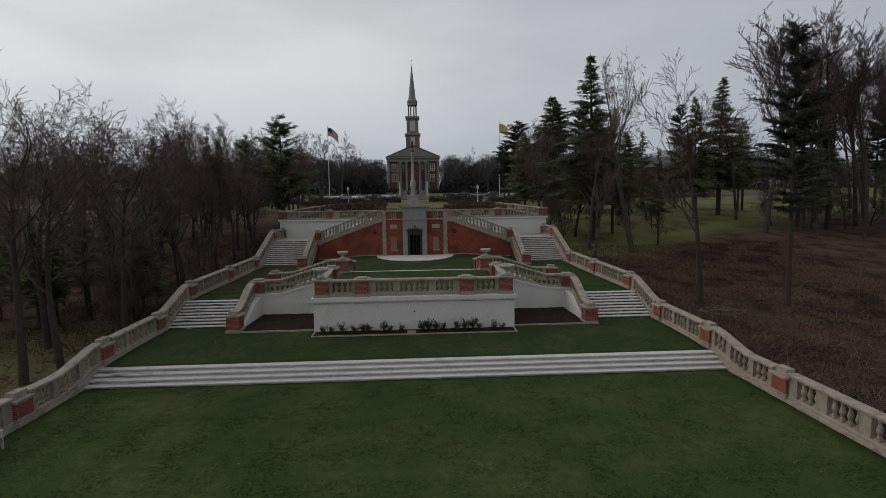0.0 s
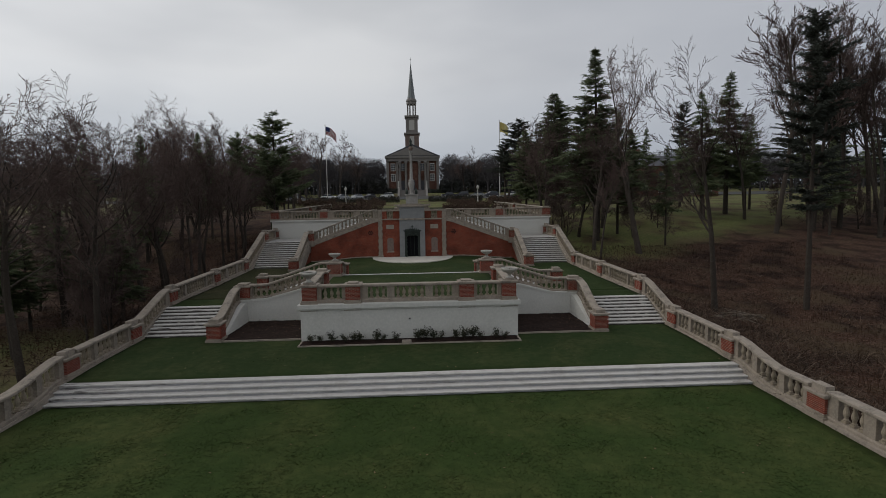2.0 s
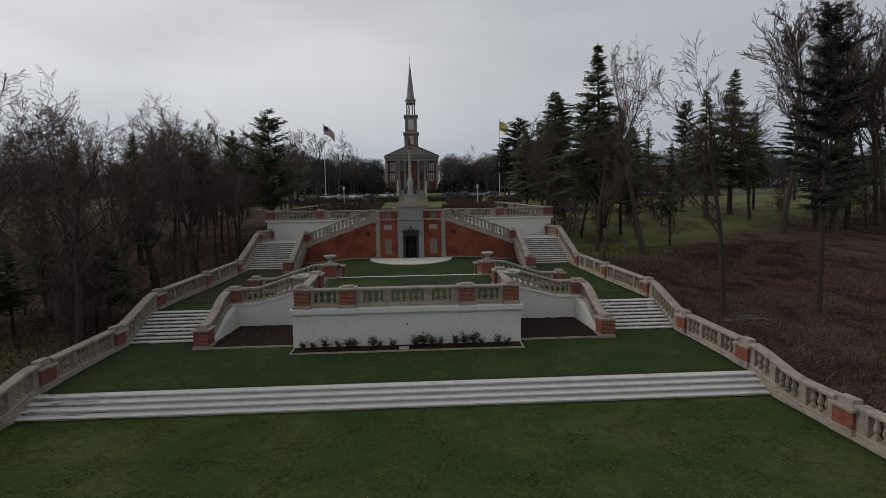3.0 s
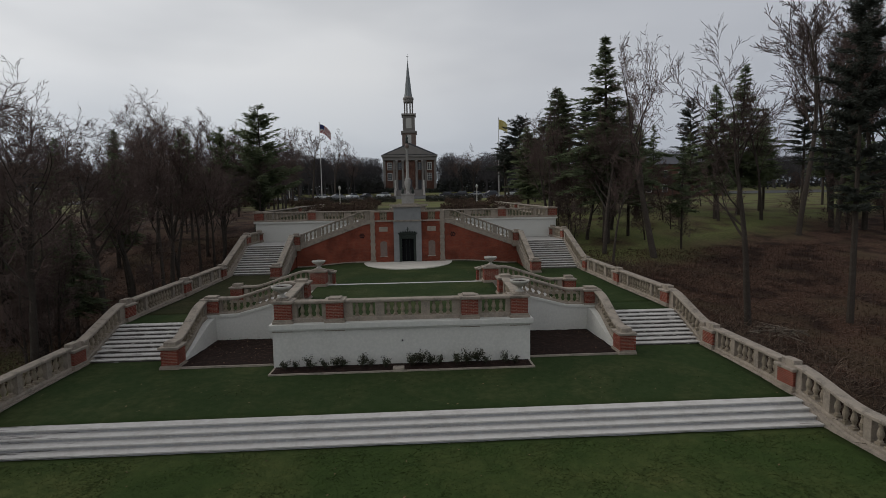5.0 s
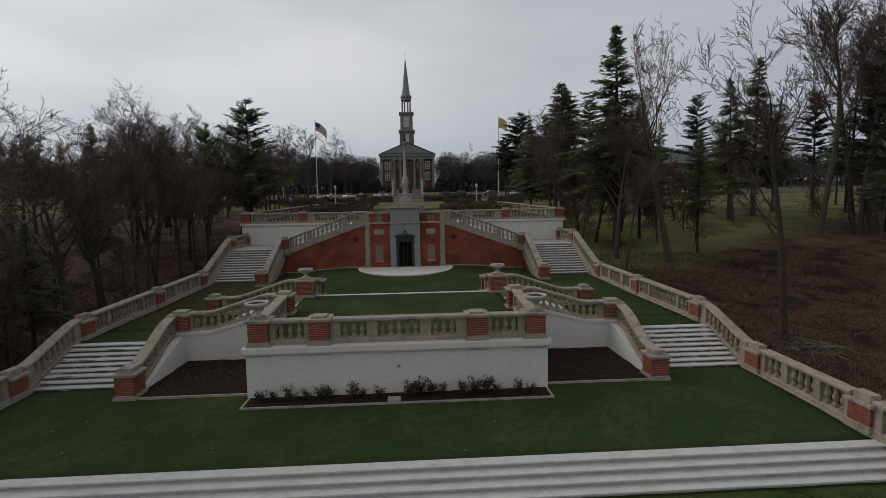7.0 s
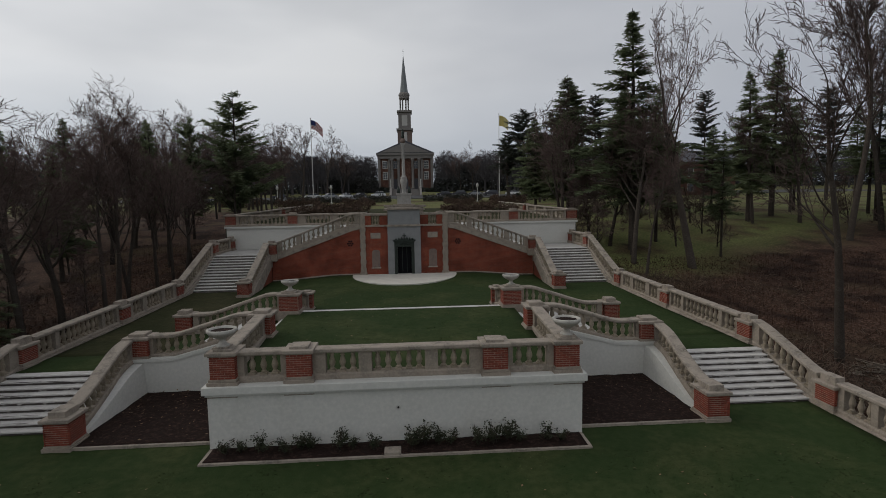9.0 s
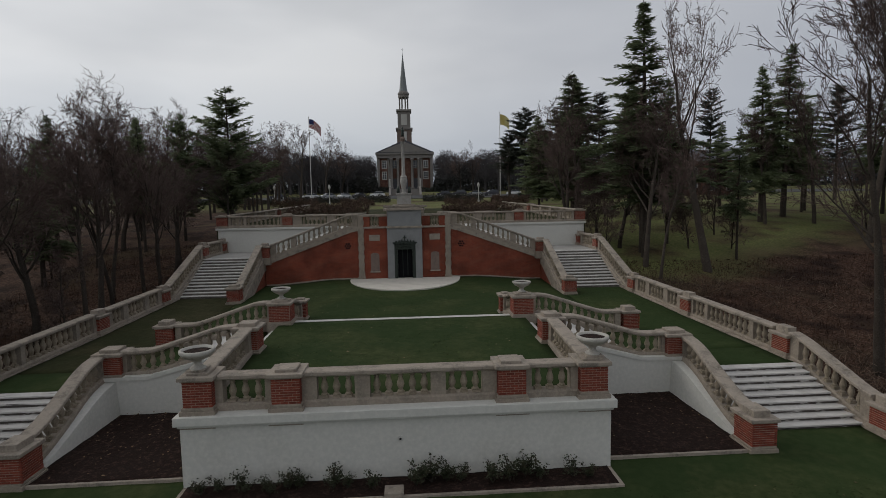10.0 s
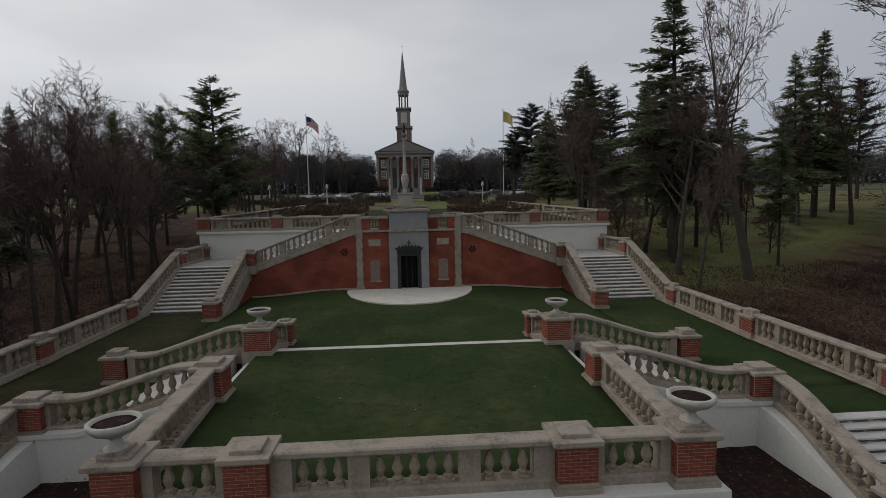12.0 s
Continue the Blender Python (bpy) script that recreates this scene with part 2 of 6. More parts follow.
def ground_mat():
    """Leaf litter under the woods and rough grass in the open, each with its own grain."""
    m = bpy.data.materials.new("leaf_litter_and_grass")
    m.use_nodes = True
    n, l = m.node_tree.nodes, m.node_tree.links
    b = n["Principled BSDF"]
    b.inputs["Roughness"].default_value, b.inputs["Specular IOR Level"].default_value = 0.95, 0.1
    geo = n.new("ShaderNodeNewGeometry")
    sep = n.new("ShaderNodeSeparateXYZ")
    l.new(geo.outputs["Position"], sep.inputs[0])

    def tex(scale, detail=6):
        t = n.new("ShaderNodeTexNoise")
        t.inputs["Scale"].default_value, t.inputs["Detail"].default_value = scale, detail
        l.new(geo.outputs["Position"], t.inputs["Vector"])
        return t.outputs[0]

    def ranged(src, a, b_, c=0.0, d=1.0):
        r = n.new("ShaderNodeMapRange")
        for k, v in zip((1, 2, 3, 4), (a, b_, c, d)):
            r.inputs[k].default_value = v
        l.new(src, r.inputs[0])
        return r.outputs[0]

    def mix(f, c1, c2):
        x = n.new("ShaderNodeMix")
        x.data_type = "RGBA"
        l.new(f, x.inputs[0])
        for k, c in ((6, c1), (7, c2)):
            if isinstance(c, tuple):
                x.inputs[k].default_value = (*c, 1)
            else:
                l.new(c, x.inputs[k])
        return x.outputs[2]

    def maths(op, p, q):
        x = n.new("ShaderNodeMath")
        x.operation = op
        x.use_clamp = True
        for k, v in ((0, p), (1, q)):
            if isinstance(v, float):
                x.inputs[k].default_value = v
            else:
                l.new(v, x.inputs[k])
        return x.outputs[0]

    litter = mix(ranged(tex(7.0), 0.42, 0.66), (0.044, 0.024, 0.016), (0.112, 0.069, 0.050))
    litter = mix(ranged(tex(0.45), 0.46, 0.60, 0, 0.85), litter, (0.022, 0.013, 0.010))
    litter = mix(ranged(tex(0.23), 0.52, 0.64, 0, 0.7), litter, (0.088, 0.062, 0.038))
    grass = mix(ranged(tex(5.0), 0.4, 0.65), (0.092, 0.108, 0.038), (0.160, 0.160, 0.064))
    grass = mix(ranged(tex(0.12), 0.45, 0.65, 0, 0.65), grass, (0.125, 0.095, 0.052))
    # open ground lies beyond the wooded slope and low down outside the near balustrade
    lean = n.new("ShaderNodeMath")
    lean.operation = "MULTIPLY_ADD"
    lean.inputs[1].default_value = -0.55
    l.new(sep.outputs[0], lean.inputs[0])
    l.new(sep.outputs[1], lean.inputs[2])
    open_far = ranged(lean.outputs[0], 8.0, 15.0)
    right = ranged(sep.outputs[0], -8.0, 14.0)
    wide = ranged(sep.outputs[1], 60.0, 80.0)
    near = maths("MULTIPLY", ranged(sep.outputs[1], 9.0, 4.0), ranged(sep.outputs[0], 0.0, -10.0, 0.0, 0.7))
    f = maths("ADD", maths("MULTIPLY", open_far, right), maths("ADD", wide, near))
    f = maths("MULTIPLY", f, ranged(tex(0.22), 0.34, 0.52, 0.15, 1.0))
    l.new(mix(f, litter, grass), b.inputs["Base Color"])
    u = n.new("ShaderNodeBump")
    u.inputs["Strength"].default_value, u.inputs["Distance"].default_value = 1.0, 0.06
    l.new(tex(9.0), u.inputs["Height"])
    l.new(u.outputs[0], b.inputs["Normal"])
    return m


LITTER = ground_mat()
BARK = mat("bark", (0.058, 0.048, 0.040), 0.95, noise_a=((0.10, 0.088, 0.074), 3, 0.5, 0.75, 0.7), noise_b=((0.025, 0.02, 0.016), 20, 0.4, 0.65, 0.7), bump=0.8, bump_scale=25, spec=0.1, obj_random=0.25)
TWIG = mat("twigs", (0.112, 0.080, 0.070), 0.95, noise_a=((0.15, 0.114, 0.10), 0.5, 0.45, 0.7, 0.8), spec=0.1, obj_random=0.3)
NEEDLE = mat("fir_needles", (0.060, 0.068, 0.055), 0.8, noise_a=((0.044, 0.048, 0.041), 1.2, 0.4, 0.65, 0.8), noise_b=((0.078, 0.088, 0.066), 6, 0.5, 0.75, 0.6), spec=0.2, obj_random=0.25)
def let_through(m, share):
    """Thin leaves and needles pass some light on."""
    n, l = m.node_tree.nodes, m.node_tree.links
    b = n["Principled BSDF"]
    t = n.new("ShaderNodeBsdfTranslucent")
    l.new(b.inputs["Base Color"].links[0].from_socket, t.inputs[0])
    x = n.new("ShaderNodeMixShader")
    x.inputs[0].default_value = share
    l.new(b.outputs[0], x.inputs[1])
    l.new(t.outputs[0], x.inputs[2])
    l.new(x.outputs[0], n["Material Output"].inputs[0])


# paler green than the firs, with front light put into the base colour
PINENEEDLE = mat("pine_needles", (0.175, 0.205, 0.115), 0.8, noise_a=((0.062, 0.082, 0.042), 1.2, 0.4, 0.65, 0.8), noise_b=((0.125, 0.155, 0.07), 6, 0.5, 0.75, 0.6), spec=0.2, obj_random=0.2)
let_through(NEEDLE, 0.35)
let_through(PINENEEDLE, 0.5)
FARTWIG = mat("far_twigs", (0.080, 0.074, 0.076), 0.95, noise_a=((0.055, 0.052, 0.055), 0.05, 0.42, 0.62, 0.8), spec=0.08)
FARWOOD = mat("far_thicket", (0.052, 0.054, 0.055), 0.9, noise_a=((0.075, 0.070, 0.066), 0.08, 0.45, 0.65, 0.8), noise_b=((0.030, 0.036, 0.028), 0.25, 0.45, 0.65, 0.7), spec=0.1)
DARKHEDGE = mat("dark_hedge", (0.040, 0.042, 0.034), 0.9, noise_a=((0.070, 0.056, 0.045), 0.3, 0.45, 0.65, 0.8), noise_b=((0.022, 0.026, 0.018), 3, 0.4, 0.7, 0.7), spec=0.1)
HEDGE = mat("brown_hedge", (0.105, 0.070, 0.054), 0.95, noise_a=((0.035, 0.024, 0.015), 2, 0.4, 0.7, 0.8), noise_b=((0.09, 0.06, 0.04), 15, 0.5, 0.75, 0.6), spec=0.1)
SHRUB = mat("shrub_leaves", (0.030, 0.036, 0.016), 0.7, noise_a=((0.055, 0.030, 0.018), 5, 0.5, 0.7, 0.7), spec=0.3)
BRONZE = mat("dark_bronze", (0.035, 0.042, 0.036), 0.5, 0.6, noise_a=((0.07, 0.10, 0.085), 8, 0.5, 0.75, 0.7), bump=0.2)
DARK = mat("dark_doorway", (0.008, 0.008, 0.010), 0.8, spec=0.15)
GLASS = mat("dark_glass", (0.02, 0.025, 0.03), 0.08, spec=0.6)
TRIM = mat("white_trim", (0.44, 0.43, 0.40), 0.7, noise_a=((0.40, 0.39, 0.36), 0.8, 0.45, 0.7, 0.6))
CHURCHSTONE = mat("church_stone", (0.20, 0.185, 0.172), 0.8, noise_a=((0.16, 0.15, 0.135), 0.5, 0.4, 0.7, 0.6))
TOWERSTONE = mat("tower_stone", (0.17, 0.125, 0.105), 0.85, noise_a=((0.12, 0.09, 0.078), 0.6, 0.4, 0.7, 0.6))
SPIRE = mat("spire_metal", (0.20, 0.215, 0.215), 0.6, 0.2, noise_a=((0.14, 0.15, 0.155), 0.4, 0.4, 0.7, 0.7))
MONUMENT = mat("monument_stone", (0.36, 0.345, 0.32), 0.85, noise_a=((0.24, 0.225, 0.205), 1.6, 0.42, 0.7, 0.8), noise_b=((0.42, 0.41, 0.385), 9, 0.45, 0.75, 0.5), bump=0.15)
ROOF = mat("slate_roof", (0.075, 0.075, 0.085), 0.7, noise_a=((0.05, 0.05, 0.06), 1, 0.4, 0.7, 0.7))
ASPHALT = mat("asphalt", (0.05, 0.05, 0.052), 0.9, noise_a=((0.035, 0.035, 0.036), 0.6, 0.4, 0.7, 0.7), bump=0.2)
METAL = mat("painted_metal", (0.55, 0.55, 0.55), 0.5, 0.3, noise_a=((0.4, 0.4, 0.4), 3, 0.45, 0.7, 0.5))
RUBBER = mat("tyre_rubber", (0.015, 0.015, 0.015), 0.9, noise_a=((0.03, 0.03, 0.03), 9, 0.45, 0.7, 0.6))

# ---- mesh tools ----


def bm_mesh(bm, name, material, smooth=False):
    me = bpy.data.meshes.new(name)
    bm.to_mesh(me)
    bm.free()
    me.materials.append(material)
    if smooth:
        me.polygons.foreach_set("use_smooth", [True] * len(me.polygons))
    return me


def thing(name, at=(0, 0, 0), label="", category="", group="", kind="", turn=0.0):
    ob = new(name)
    ob.empty_display_size = 0.3
    ob.matrix_basis = pose(*at, 0, 0, turn)
    return tagged(ob, label, category, group, kind)


def part(name, bm, material, parent=None, label="", at=(0, 0, 0), smooth=False, kind=""):
    """Links a bmesh as one mesh object under a thing or a part."""
    ob = new(name, bm_mesh(bm, name, material, smooth) if isinstance(bm, bmesh.types.BMesh) else bm)
    ob.location = at
    ob.parent = parent
    return tagged(ob, label, kind=kind)


def structure(name, bm, material, label, category, smooth=False):
    ob = new(name, bm_mesh(bm, name, material, smooth))
    return tagged(ob, label, category, kind="structure")


def box(bm, x0, x1, y0, y1, z0, z1, bevel=0.0):
    v = [bm.verts.new((x, y, z)) for z in (z0, z1) for x, y in ((x0, y0), (x1, y0), (x1, y1), (x0, y1))]
    faces = [bm.faces.new([v[i] for i in f]) for f in ((3, 2, 1, 0), (4, 5, 6, 7), (0, 1, 5, 4), (1, 2, 6, 5), (2, 3, 7, 6), (3, 0, 4, 7))]
    if bevel:
        bmesh.ops.bevel(bm, geom=list({e for f in faces for e in f.edges}), offset=bevel, segments=2, affect="EDGES", profile=0.6)
    return bm


def boxes(*rows, bevel=0.0):
    bm = bmesh.new()
    for r in rows:
        box(bm, *r, bevel=bevel)
    return bm


def lathe(profile, n=12, bm=None, at=(0, 0, 0)):
    """Turns (radius, height) pairs round z."""
    bm = bm or bmesh.new()
    rings = []
    for r, z in profile:
        rings.append([bm.verts.new((at[0] + r * math.cos(2 * math.pi * i / n), at[1] + r * math.sin(2 * math.pi * i / n), at[2] + z)) for i in range(n)])
    for a, b in zip(rings, rings[1:]):
        for i in range(n):
            bm.faces.new((a[i], a[(i + 1) % n], b[(i + 1) % n], b[i]))
    bm.faces.new(rings[0][::-1])
    bm.faces.new(rings[-1])
    return bm


def sweep(path, section, bm=None):
    """Carries a section of (sideways, up) pairs along a path, kept plumb."""
    bm = bm or bmesh.new()
    rings = []
    for i, p in enumerate(path):
        a, b = path[max(i - 1, 0)], path[min(i + 1, len(path) - 1)]
        d = Vector((b[0] - a[0], b[1] - a[1], 0)).normalized()
        s = Vector((d.y, -d.x, 0))
        rings.append([bm.verts.new(Vector(p) + s * u + Vector((0, 0, h))) for u, h in section])
    n = len(section)
    for a, b in zip(rings, rings[1:]):
        for i in range(n):
            bm.faces.new((a[i], b[i], b[(i + 1) % n], a[(i + 1) % n]))
    bm.faces.new(rings[0])
    bm.faces.new(rings[-1][::-1])
    bmesh.ops.recalc_face_normals(bm, faces=bm.faces)
    return bm


def tube(verts, faces, pts, radii, n=4):
    """Adds a tapered limb to lists of vertices and faces."""
    start = len(verts)
    for i, (p, r) in enumerate(zip(pts, radii)):
        a, b = pts[max(i - 1, 0)], pts[min(i + 1, len(pts) - 1)]
        d = (b - a)
        d = d.normalized() if d.length > 1e-6 else Vector((0, 0, 1))
        u = d.cross(Vector((0.31, 0.17, 0.93)))
        u = u.normalized() if u.length > 1e-4 else Vector((1, 0, 0))
        w = d.cross(u)
        for k in range(n):
            c = 2 * math.pi * k / n
            verts.append(p + (u * math.cos(c) + w * math.sin(c)) * r)
    for i in range(len(pts) - 1):
        for k in range(n):
            a, b = start + i * n, start + (i + 1) * n
            faces.append((a + k, a + (k + 1) % n, b + (k + 1) % n, b + k))


def list_mesh(name, verts, faces, material, smooth=False):
    me = bpy.data.meshes.new(name)
    me.from_pydata([tuple(v) for v in verts], [], faces)
    me.materials.append(material)
    if smooth:
        me.polygons.foreach_set("use_smooth", [True] * len(me.polygons))
    return me


def smooth_step(u):
    u = min(max(u, 0.0), 1.0)
    return u * u * (3 - 2 * u)


def curve(rows, v):
    """Straight lines through (key, value) rows."""
    return float(np.interp(v, [r[0] for r in rows], [r[1] for r in rows]))


# ---- ground ----
RISE = [(-400, -1.6), (-60, -1.2), (-12, -1.0), (0, -0.7), (9, -0.35), (16, 0.5), (24, 1.7), (30, 2.8), (40, 4.4), (60, 5.8), (90, 7.0), (130, 8.3), (180, 10.6), (215, 11.8), (300, 15.5), (400, 19.0), (3000, 60.0)]


def ground_z(x, y):
    z = curve(RISE, y)
    z += 0.35 * noise.noise((x * 0.05, y * 0.05, 0.3)) * min(1.0, max(0.0, (abs(x) - 15) / 10)) * (1 if y < 120 else 0.4)
    if x < -15:
        z -= 0.5 * smooth_step((-15 - x) / 8) * smooth_step((45 - y) / 30)
    if x > 15:
        z -= 0.35 * smooth_step((x - 15) / 8) * smooth_step((30 - y) / 30)
    return z


def ground_mesh():
    xs = sorted({*np.arange(-60, 61, 1.5).tolist(), -14.0, 14.0, -14.5, 14.5, *[s * v for s in (-1, 1) for v in (70, 85, 100, 130, 170, 220, 300, 450, 800, 1600, 3000)]})
    ys = sorted({*np.arange(-40, 121, 1.5).tolist(), 29.3, -60, -90, -150, -400, -1500, 130, 145, 160, 180, 200, 215, 240, 280, 350, 500, 900, 1800, 3000})
    bm = bmesh.new()
    g = []
    for y in ys:
        row = []
        for x in xs:
            z = ground_z(x, y)
            if abs(x) < 14.2 and -80 < y < 66:
                z = min(z, curve([(-80, -1.8), (0, -1.6), (29, -0.6), (30, 2.0), (66, 4.5)], y))
            row.append(bm.verts.new((x, y, z)))
        g.append(row)
    for a, b in zip(g, g[1:]):
        for i in range(len(xs) - 1):
            bm.faces.new((a[i], a[i + 1], b[i + 1], b[i]))
    return bm


structure("ground", ground_mesh(), LITTER, "brown leaf litter and thin winter grass", "ground", smooth=True)


def patch(x0, x1, y0, y1, height, step=0.5, skirt=0.5):
    """A lawn: a fine sheet over a height function, with sides going down."""
    nx, ny = max(2, round((x1 - x0) / step)), max(2, round((y1 - y0) / step))
    bm = bmesh.new()
    g = []
    for j in range(ny + 1):
        y = y0 + (y1 - y0) * j / ny
        g.append([bm.verts.new((x0 + (x1 - x0) * i / nx, y, height(x0 + (x1 - x0) * i / nx, y) + 0.02 * noise.noise((x0 + (x1 - x0) * i / nx, y, 5.0)))) for i in range(nx + 1)])
    for a, b in zip(g, g[1:]):
        for i in range(nx):
            bm.faces.new((a[i], a[i + 1], b[i + 1], b[i]))
    border = [e for e in bm.edges if e.is_boundary]
    low = bmesh.ops.extrude_edge_only(bm, edges=border)["geom"]
    bmesh.ops.translate(bm, verts=[v for v in low if isinstance(v, bmesh.types.BMVert)], vec=(0, 0, -skirt))
    return bm


def lower_z(x, y):
    return curve([(-80, -1.06), (-14, -0.76), (-5.4, -0.67)], y)


def middle_z(x, y):
    return curve([(-4.6, -0.14), (-1.5, 0.0), (0, 0.03), (2.2, 0.08)], y)


def side_z(x, y):
    return curve([(4.8, 1.20), (12, 1.30), (18, 1.46), (21, 1.52), (24, 1.6)], y)


def back_z(x, y):
    mid = curve([(9, 1.84), (18, 1.84), (24, 1.92)], y)
    return side_z(x, y) + (mid - side_z(x, y)) * (1 - smooth_step((abs(x) - 4.6) / 5.0))


def platform_z(x, y):
    return curve([(0.9, 1.98), (9.6, 2.16)], y)


structure("lawn_lower", patch(-14.3, 14.3, -75, -5.77, lower_z, 0.6), LAWN, "mown green lawn with worn patches", "lawn", True)
structure("lawn_middle", patch(-14.3, 14.3, -4.51, 2.3, middle_z, 0.5), LAWN2, "mown green lawn below the white wall", "lawn", True)
structure("lawn_platform", patch(-5.3, 5.3, 1.1, 9.75, platform_z, 0.5), LAWN2, "mown green lawn inside the balustrades", "lawn", True)
structure("lawn_back", patch(-9.9, 9.9, 10.35, 23.85, back_z, 0.5, 0.9), LAWN2, "mown green lawn before the brick wall", "lawn", True)
for s in (-1, 1):
    x0, x1 = sorted((s * 10.4, s * 14.25))
    structure("lawn_stair_head", patch(x0, x1, 4.65, 6.7, side_z, 0.5, 0.9), LAWN2, "mown green lawn at the head of a stair", "lawn", True)
    x0, x1 = sorted((s * 9.9, s * 14.2))
    # the left lawn carries leaf brown and painted tree shade in its colour
    structure("lawn_side", patch(x0, x1, 6.7, 20.3, side_z, 0.5, 0.9), LAWN2 if s > 0 else LAWN3, "mown green lawn between stair and balustrade", "lawn", True)
    x0, x1 = sorted((s * 8.3, s * 9.9))
    structure("lawn_landing", patch(x0, x1, 6.9, 10.35, lambda x, y: side_z(x, y), 0.5, 0.9), LAWN2, "mown green lawn at the foot of a stair", "lawn", True)


def upper_z(x, y):
    return 5.5 + (y - 29) * 0.02


structure("lawn_upper", patch(-14.9, 14.9, 29.45, 67, upper_z, 1.0, 2.6), LAWN3, "dull green lawn of the upper terrace", "lawn", True)

# ---- stairs ----


def stair(name, x0, x1, y0, z0, n, rise, tread, label, along="y", side=1, nose=0.035, material=STEP, riser=None):
    """Steps of a tread slab over a riser block; along y they climb away, along x they climb towards the middle."""
    t = thing(name, (0, 0, 0), label, "stairs", kind="structure")
    thick = 0.055
    for i in range(n):
        z = z0 + i * rise
        if along == "y":
            y = y0 + i * tread
            top = (x0, x1, y - nose, y + tread + 0.03, z + rise - thick, z + rise)
            low = (x0 + 0.01, x1 - 0.01, y, y + tread + 0.02, z - 0.2, z + rise - thick)
        else:
            a, b = sorted((side * (x0 - i * tread + nose), side * (x0 - (i + 1) * tread - 0.03)))
            top = (a, b, y0, x1, z + rise - thick, z + rise)
            a, b = sorted((side * (x0 - i * tread), side * (x0 - (i + 1) * tread - 0.02)))
            low = (a, b, y0 + 0.01, x1 - 0.01, z - 0.45, z + rise - thick)
        step = part("step", boxes(top, bevel=0.014), material, t)
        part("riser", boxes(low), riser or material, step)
    return t


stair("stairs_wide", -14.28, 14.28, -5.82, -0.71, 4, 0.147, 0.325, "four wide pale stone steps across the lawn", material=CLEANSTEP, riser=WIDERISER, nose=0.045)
for s in (-1, 1):
    x0, x1 = sorted((s * 10.3, s * 14.1))
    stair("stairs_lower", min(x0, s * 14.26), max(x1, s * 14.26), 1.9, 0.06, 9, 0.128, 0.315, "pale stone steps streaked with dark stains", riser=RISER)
    stair("stairs_upper", x0, x1, 20.1, 1.5, 13, 0.158, 0.342, "long flight of pale stone steps with darkened risers", material=OLDSTEP, riser=OLDRISER)
    stair("stairs_cross", 8.6, 9.55, 6.3, 1.22, 6, 0.155, 0.42, "pale stone steps between two balustrades", "x", s)
    stair("stairs_ramp", 9.6, 27.5, 24.3, 3.55, 12, 0.163, 0.44, "pale stone steps behind the brick wall", "x", s)
structure("stairs_kerb", boxes((-4.75, 4.75, 9.72, 10.05, 1.5, 2.17), (-4.75, 4.75, 10.05, 10.36, 1.5, 2.01), bevel=0.02), CLEANSTEP, "narrow white stone kerb across the lawn", "kerb")
for s in (-1, 1):
    x0, x1 = sorted((s * 9.4, s * 14.2))
    structure("landing", boxes((x0, x1, 24.5, 29.1, 2.9, 3.55), bevel=0.02), LANDING, "pale stone landing at the stair head", "landing")

# ---- walls ----
structure("wall_front", boxes((-5.6, 5.6, 0.3, 1.15, -0.4, 1.67)), WHITE, "white plastered retaining wall", "wall")
structure("wall_front_cap", boxes((-5.72, 5.72, 0.16, 1.2, 1.74, 1.97), (-5.65, 5.65, 0.24, 1.2, 1.66, 1.74), bevel=0.02), WHITE, "pale stone capping of the white wall", "wall")
for s in (-1, 1):
    x0, x1 = sorted((s * 4.95, s * 5.6))
    structure("wall_platform_side", boxes((x0, x1, 1.15, 9.9, -0.3, 1.94)), WHITE, "white plastered side wall of the platform", "wall")
    # wall along the cross stair: level, falling, level
    top = [(5.6, 2.0), (6.25, 1.98), (8.8, 1.31), (10.5, 1.28)]
    bm = bmesh.new()
    ring = []
    for y in (5.33, 6.26):
        ring.append([bm.verts.new((s * x, y, z)) for x, z in top] + [bm.verts.new((s * 10.5, y, -0.3)), bm.verts.new((s * 5.6, y, -0.3))])
    for i in range(6):
        bm.faces.new((ring[0][i], ring[0][(i + 1) % 6], ring[1][(i + 1) % 6], ring[1][i]))
    bm.faces.new(ring[0])
    bm.faces.new(ring[1][::-1])
    bmesh.ops.recalc_face_normals(bm, faces=bm.faces)
    structure("wall_cross", bm, WHITE, "white plastered wall below a sloping balustrade", "wall")
    path = [(s * x, 5.7, z) for x, z in top]
    structure("wall_cross_cap", sweep(path, [(-0.42, 0.003), (0.42, 0.003), (0.42, 0.13), (-0.42, 0.13)]), WHITE, "pale stone band under a balustrade", "wall")
    structure("wall_terrace", boxes((min(s * 3.6, s * 14.7), max(s * 3.6, s * 14.7), 29.1, 29.55, 2.0, 5.3)), WHITE, "white plastered wall of the upper terrace", "wall")
    structure("wall_terrace_cap", boxes((min(s * 3.4, s * 14.85), max(s * 3.4, s * 14.85), 28.98, 29.7, 5.3, 5.46), bevel=0.02), WHITE, "pale stone capping of the terrace wall", "wall")
    structure("wall_terrace_return", boxes((min(s * 14.5, s * 14.75), max(s * 14.5, s * 14.75), 29.55, 67, 2.0, 5.4)), WHITE, "white plastered flank of the upper terrace", "wall")


def eased(y, y0, y1, soft=0.5):
    """From 0 to 1 between y0 and y1, straight with rounded ends."""
    return sum(min(max((y + soft * k / 4 - y0) / (y1 - y0), 0), 1) for k in range(-4, 5)) / 9


def stair_flank_z(y):
    """Base of the balustrade that goes down beside the lower stair."""
    return 0.1 + 1.14 * eased(y, 1.6, 4.8, 0.7)


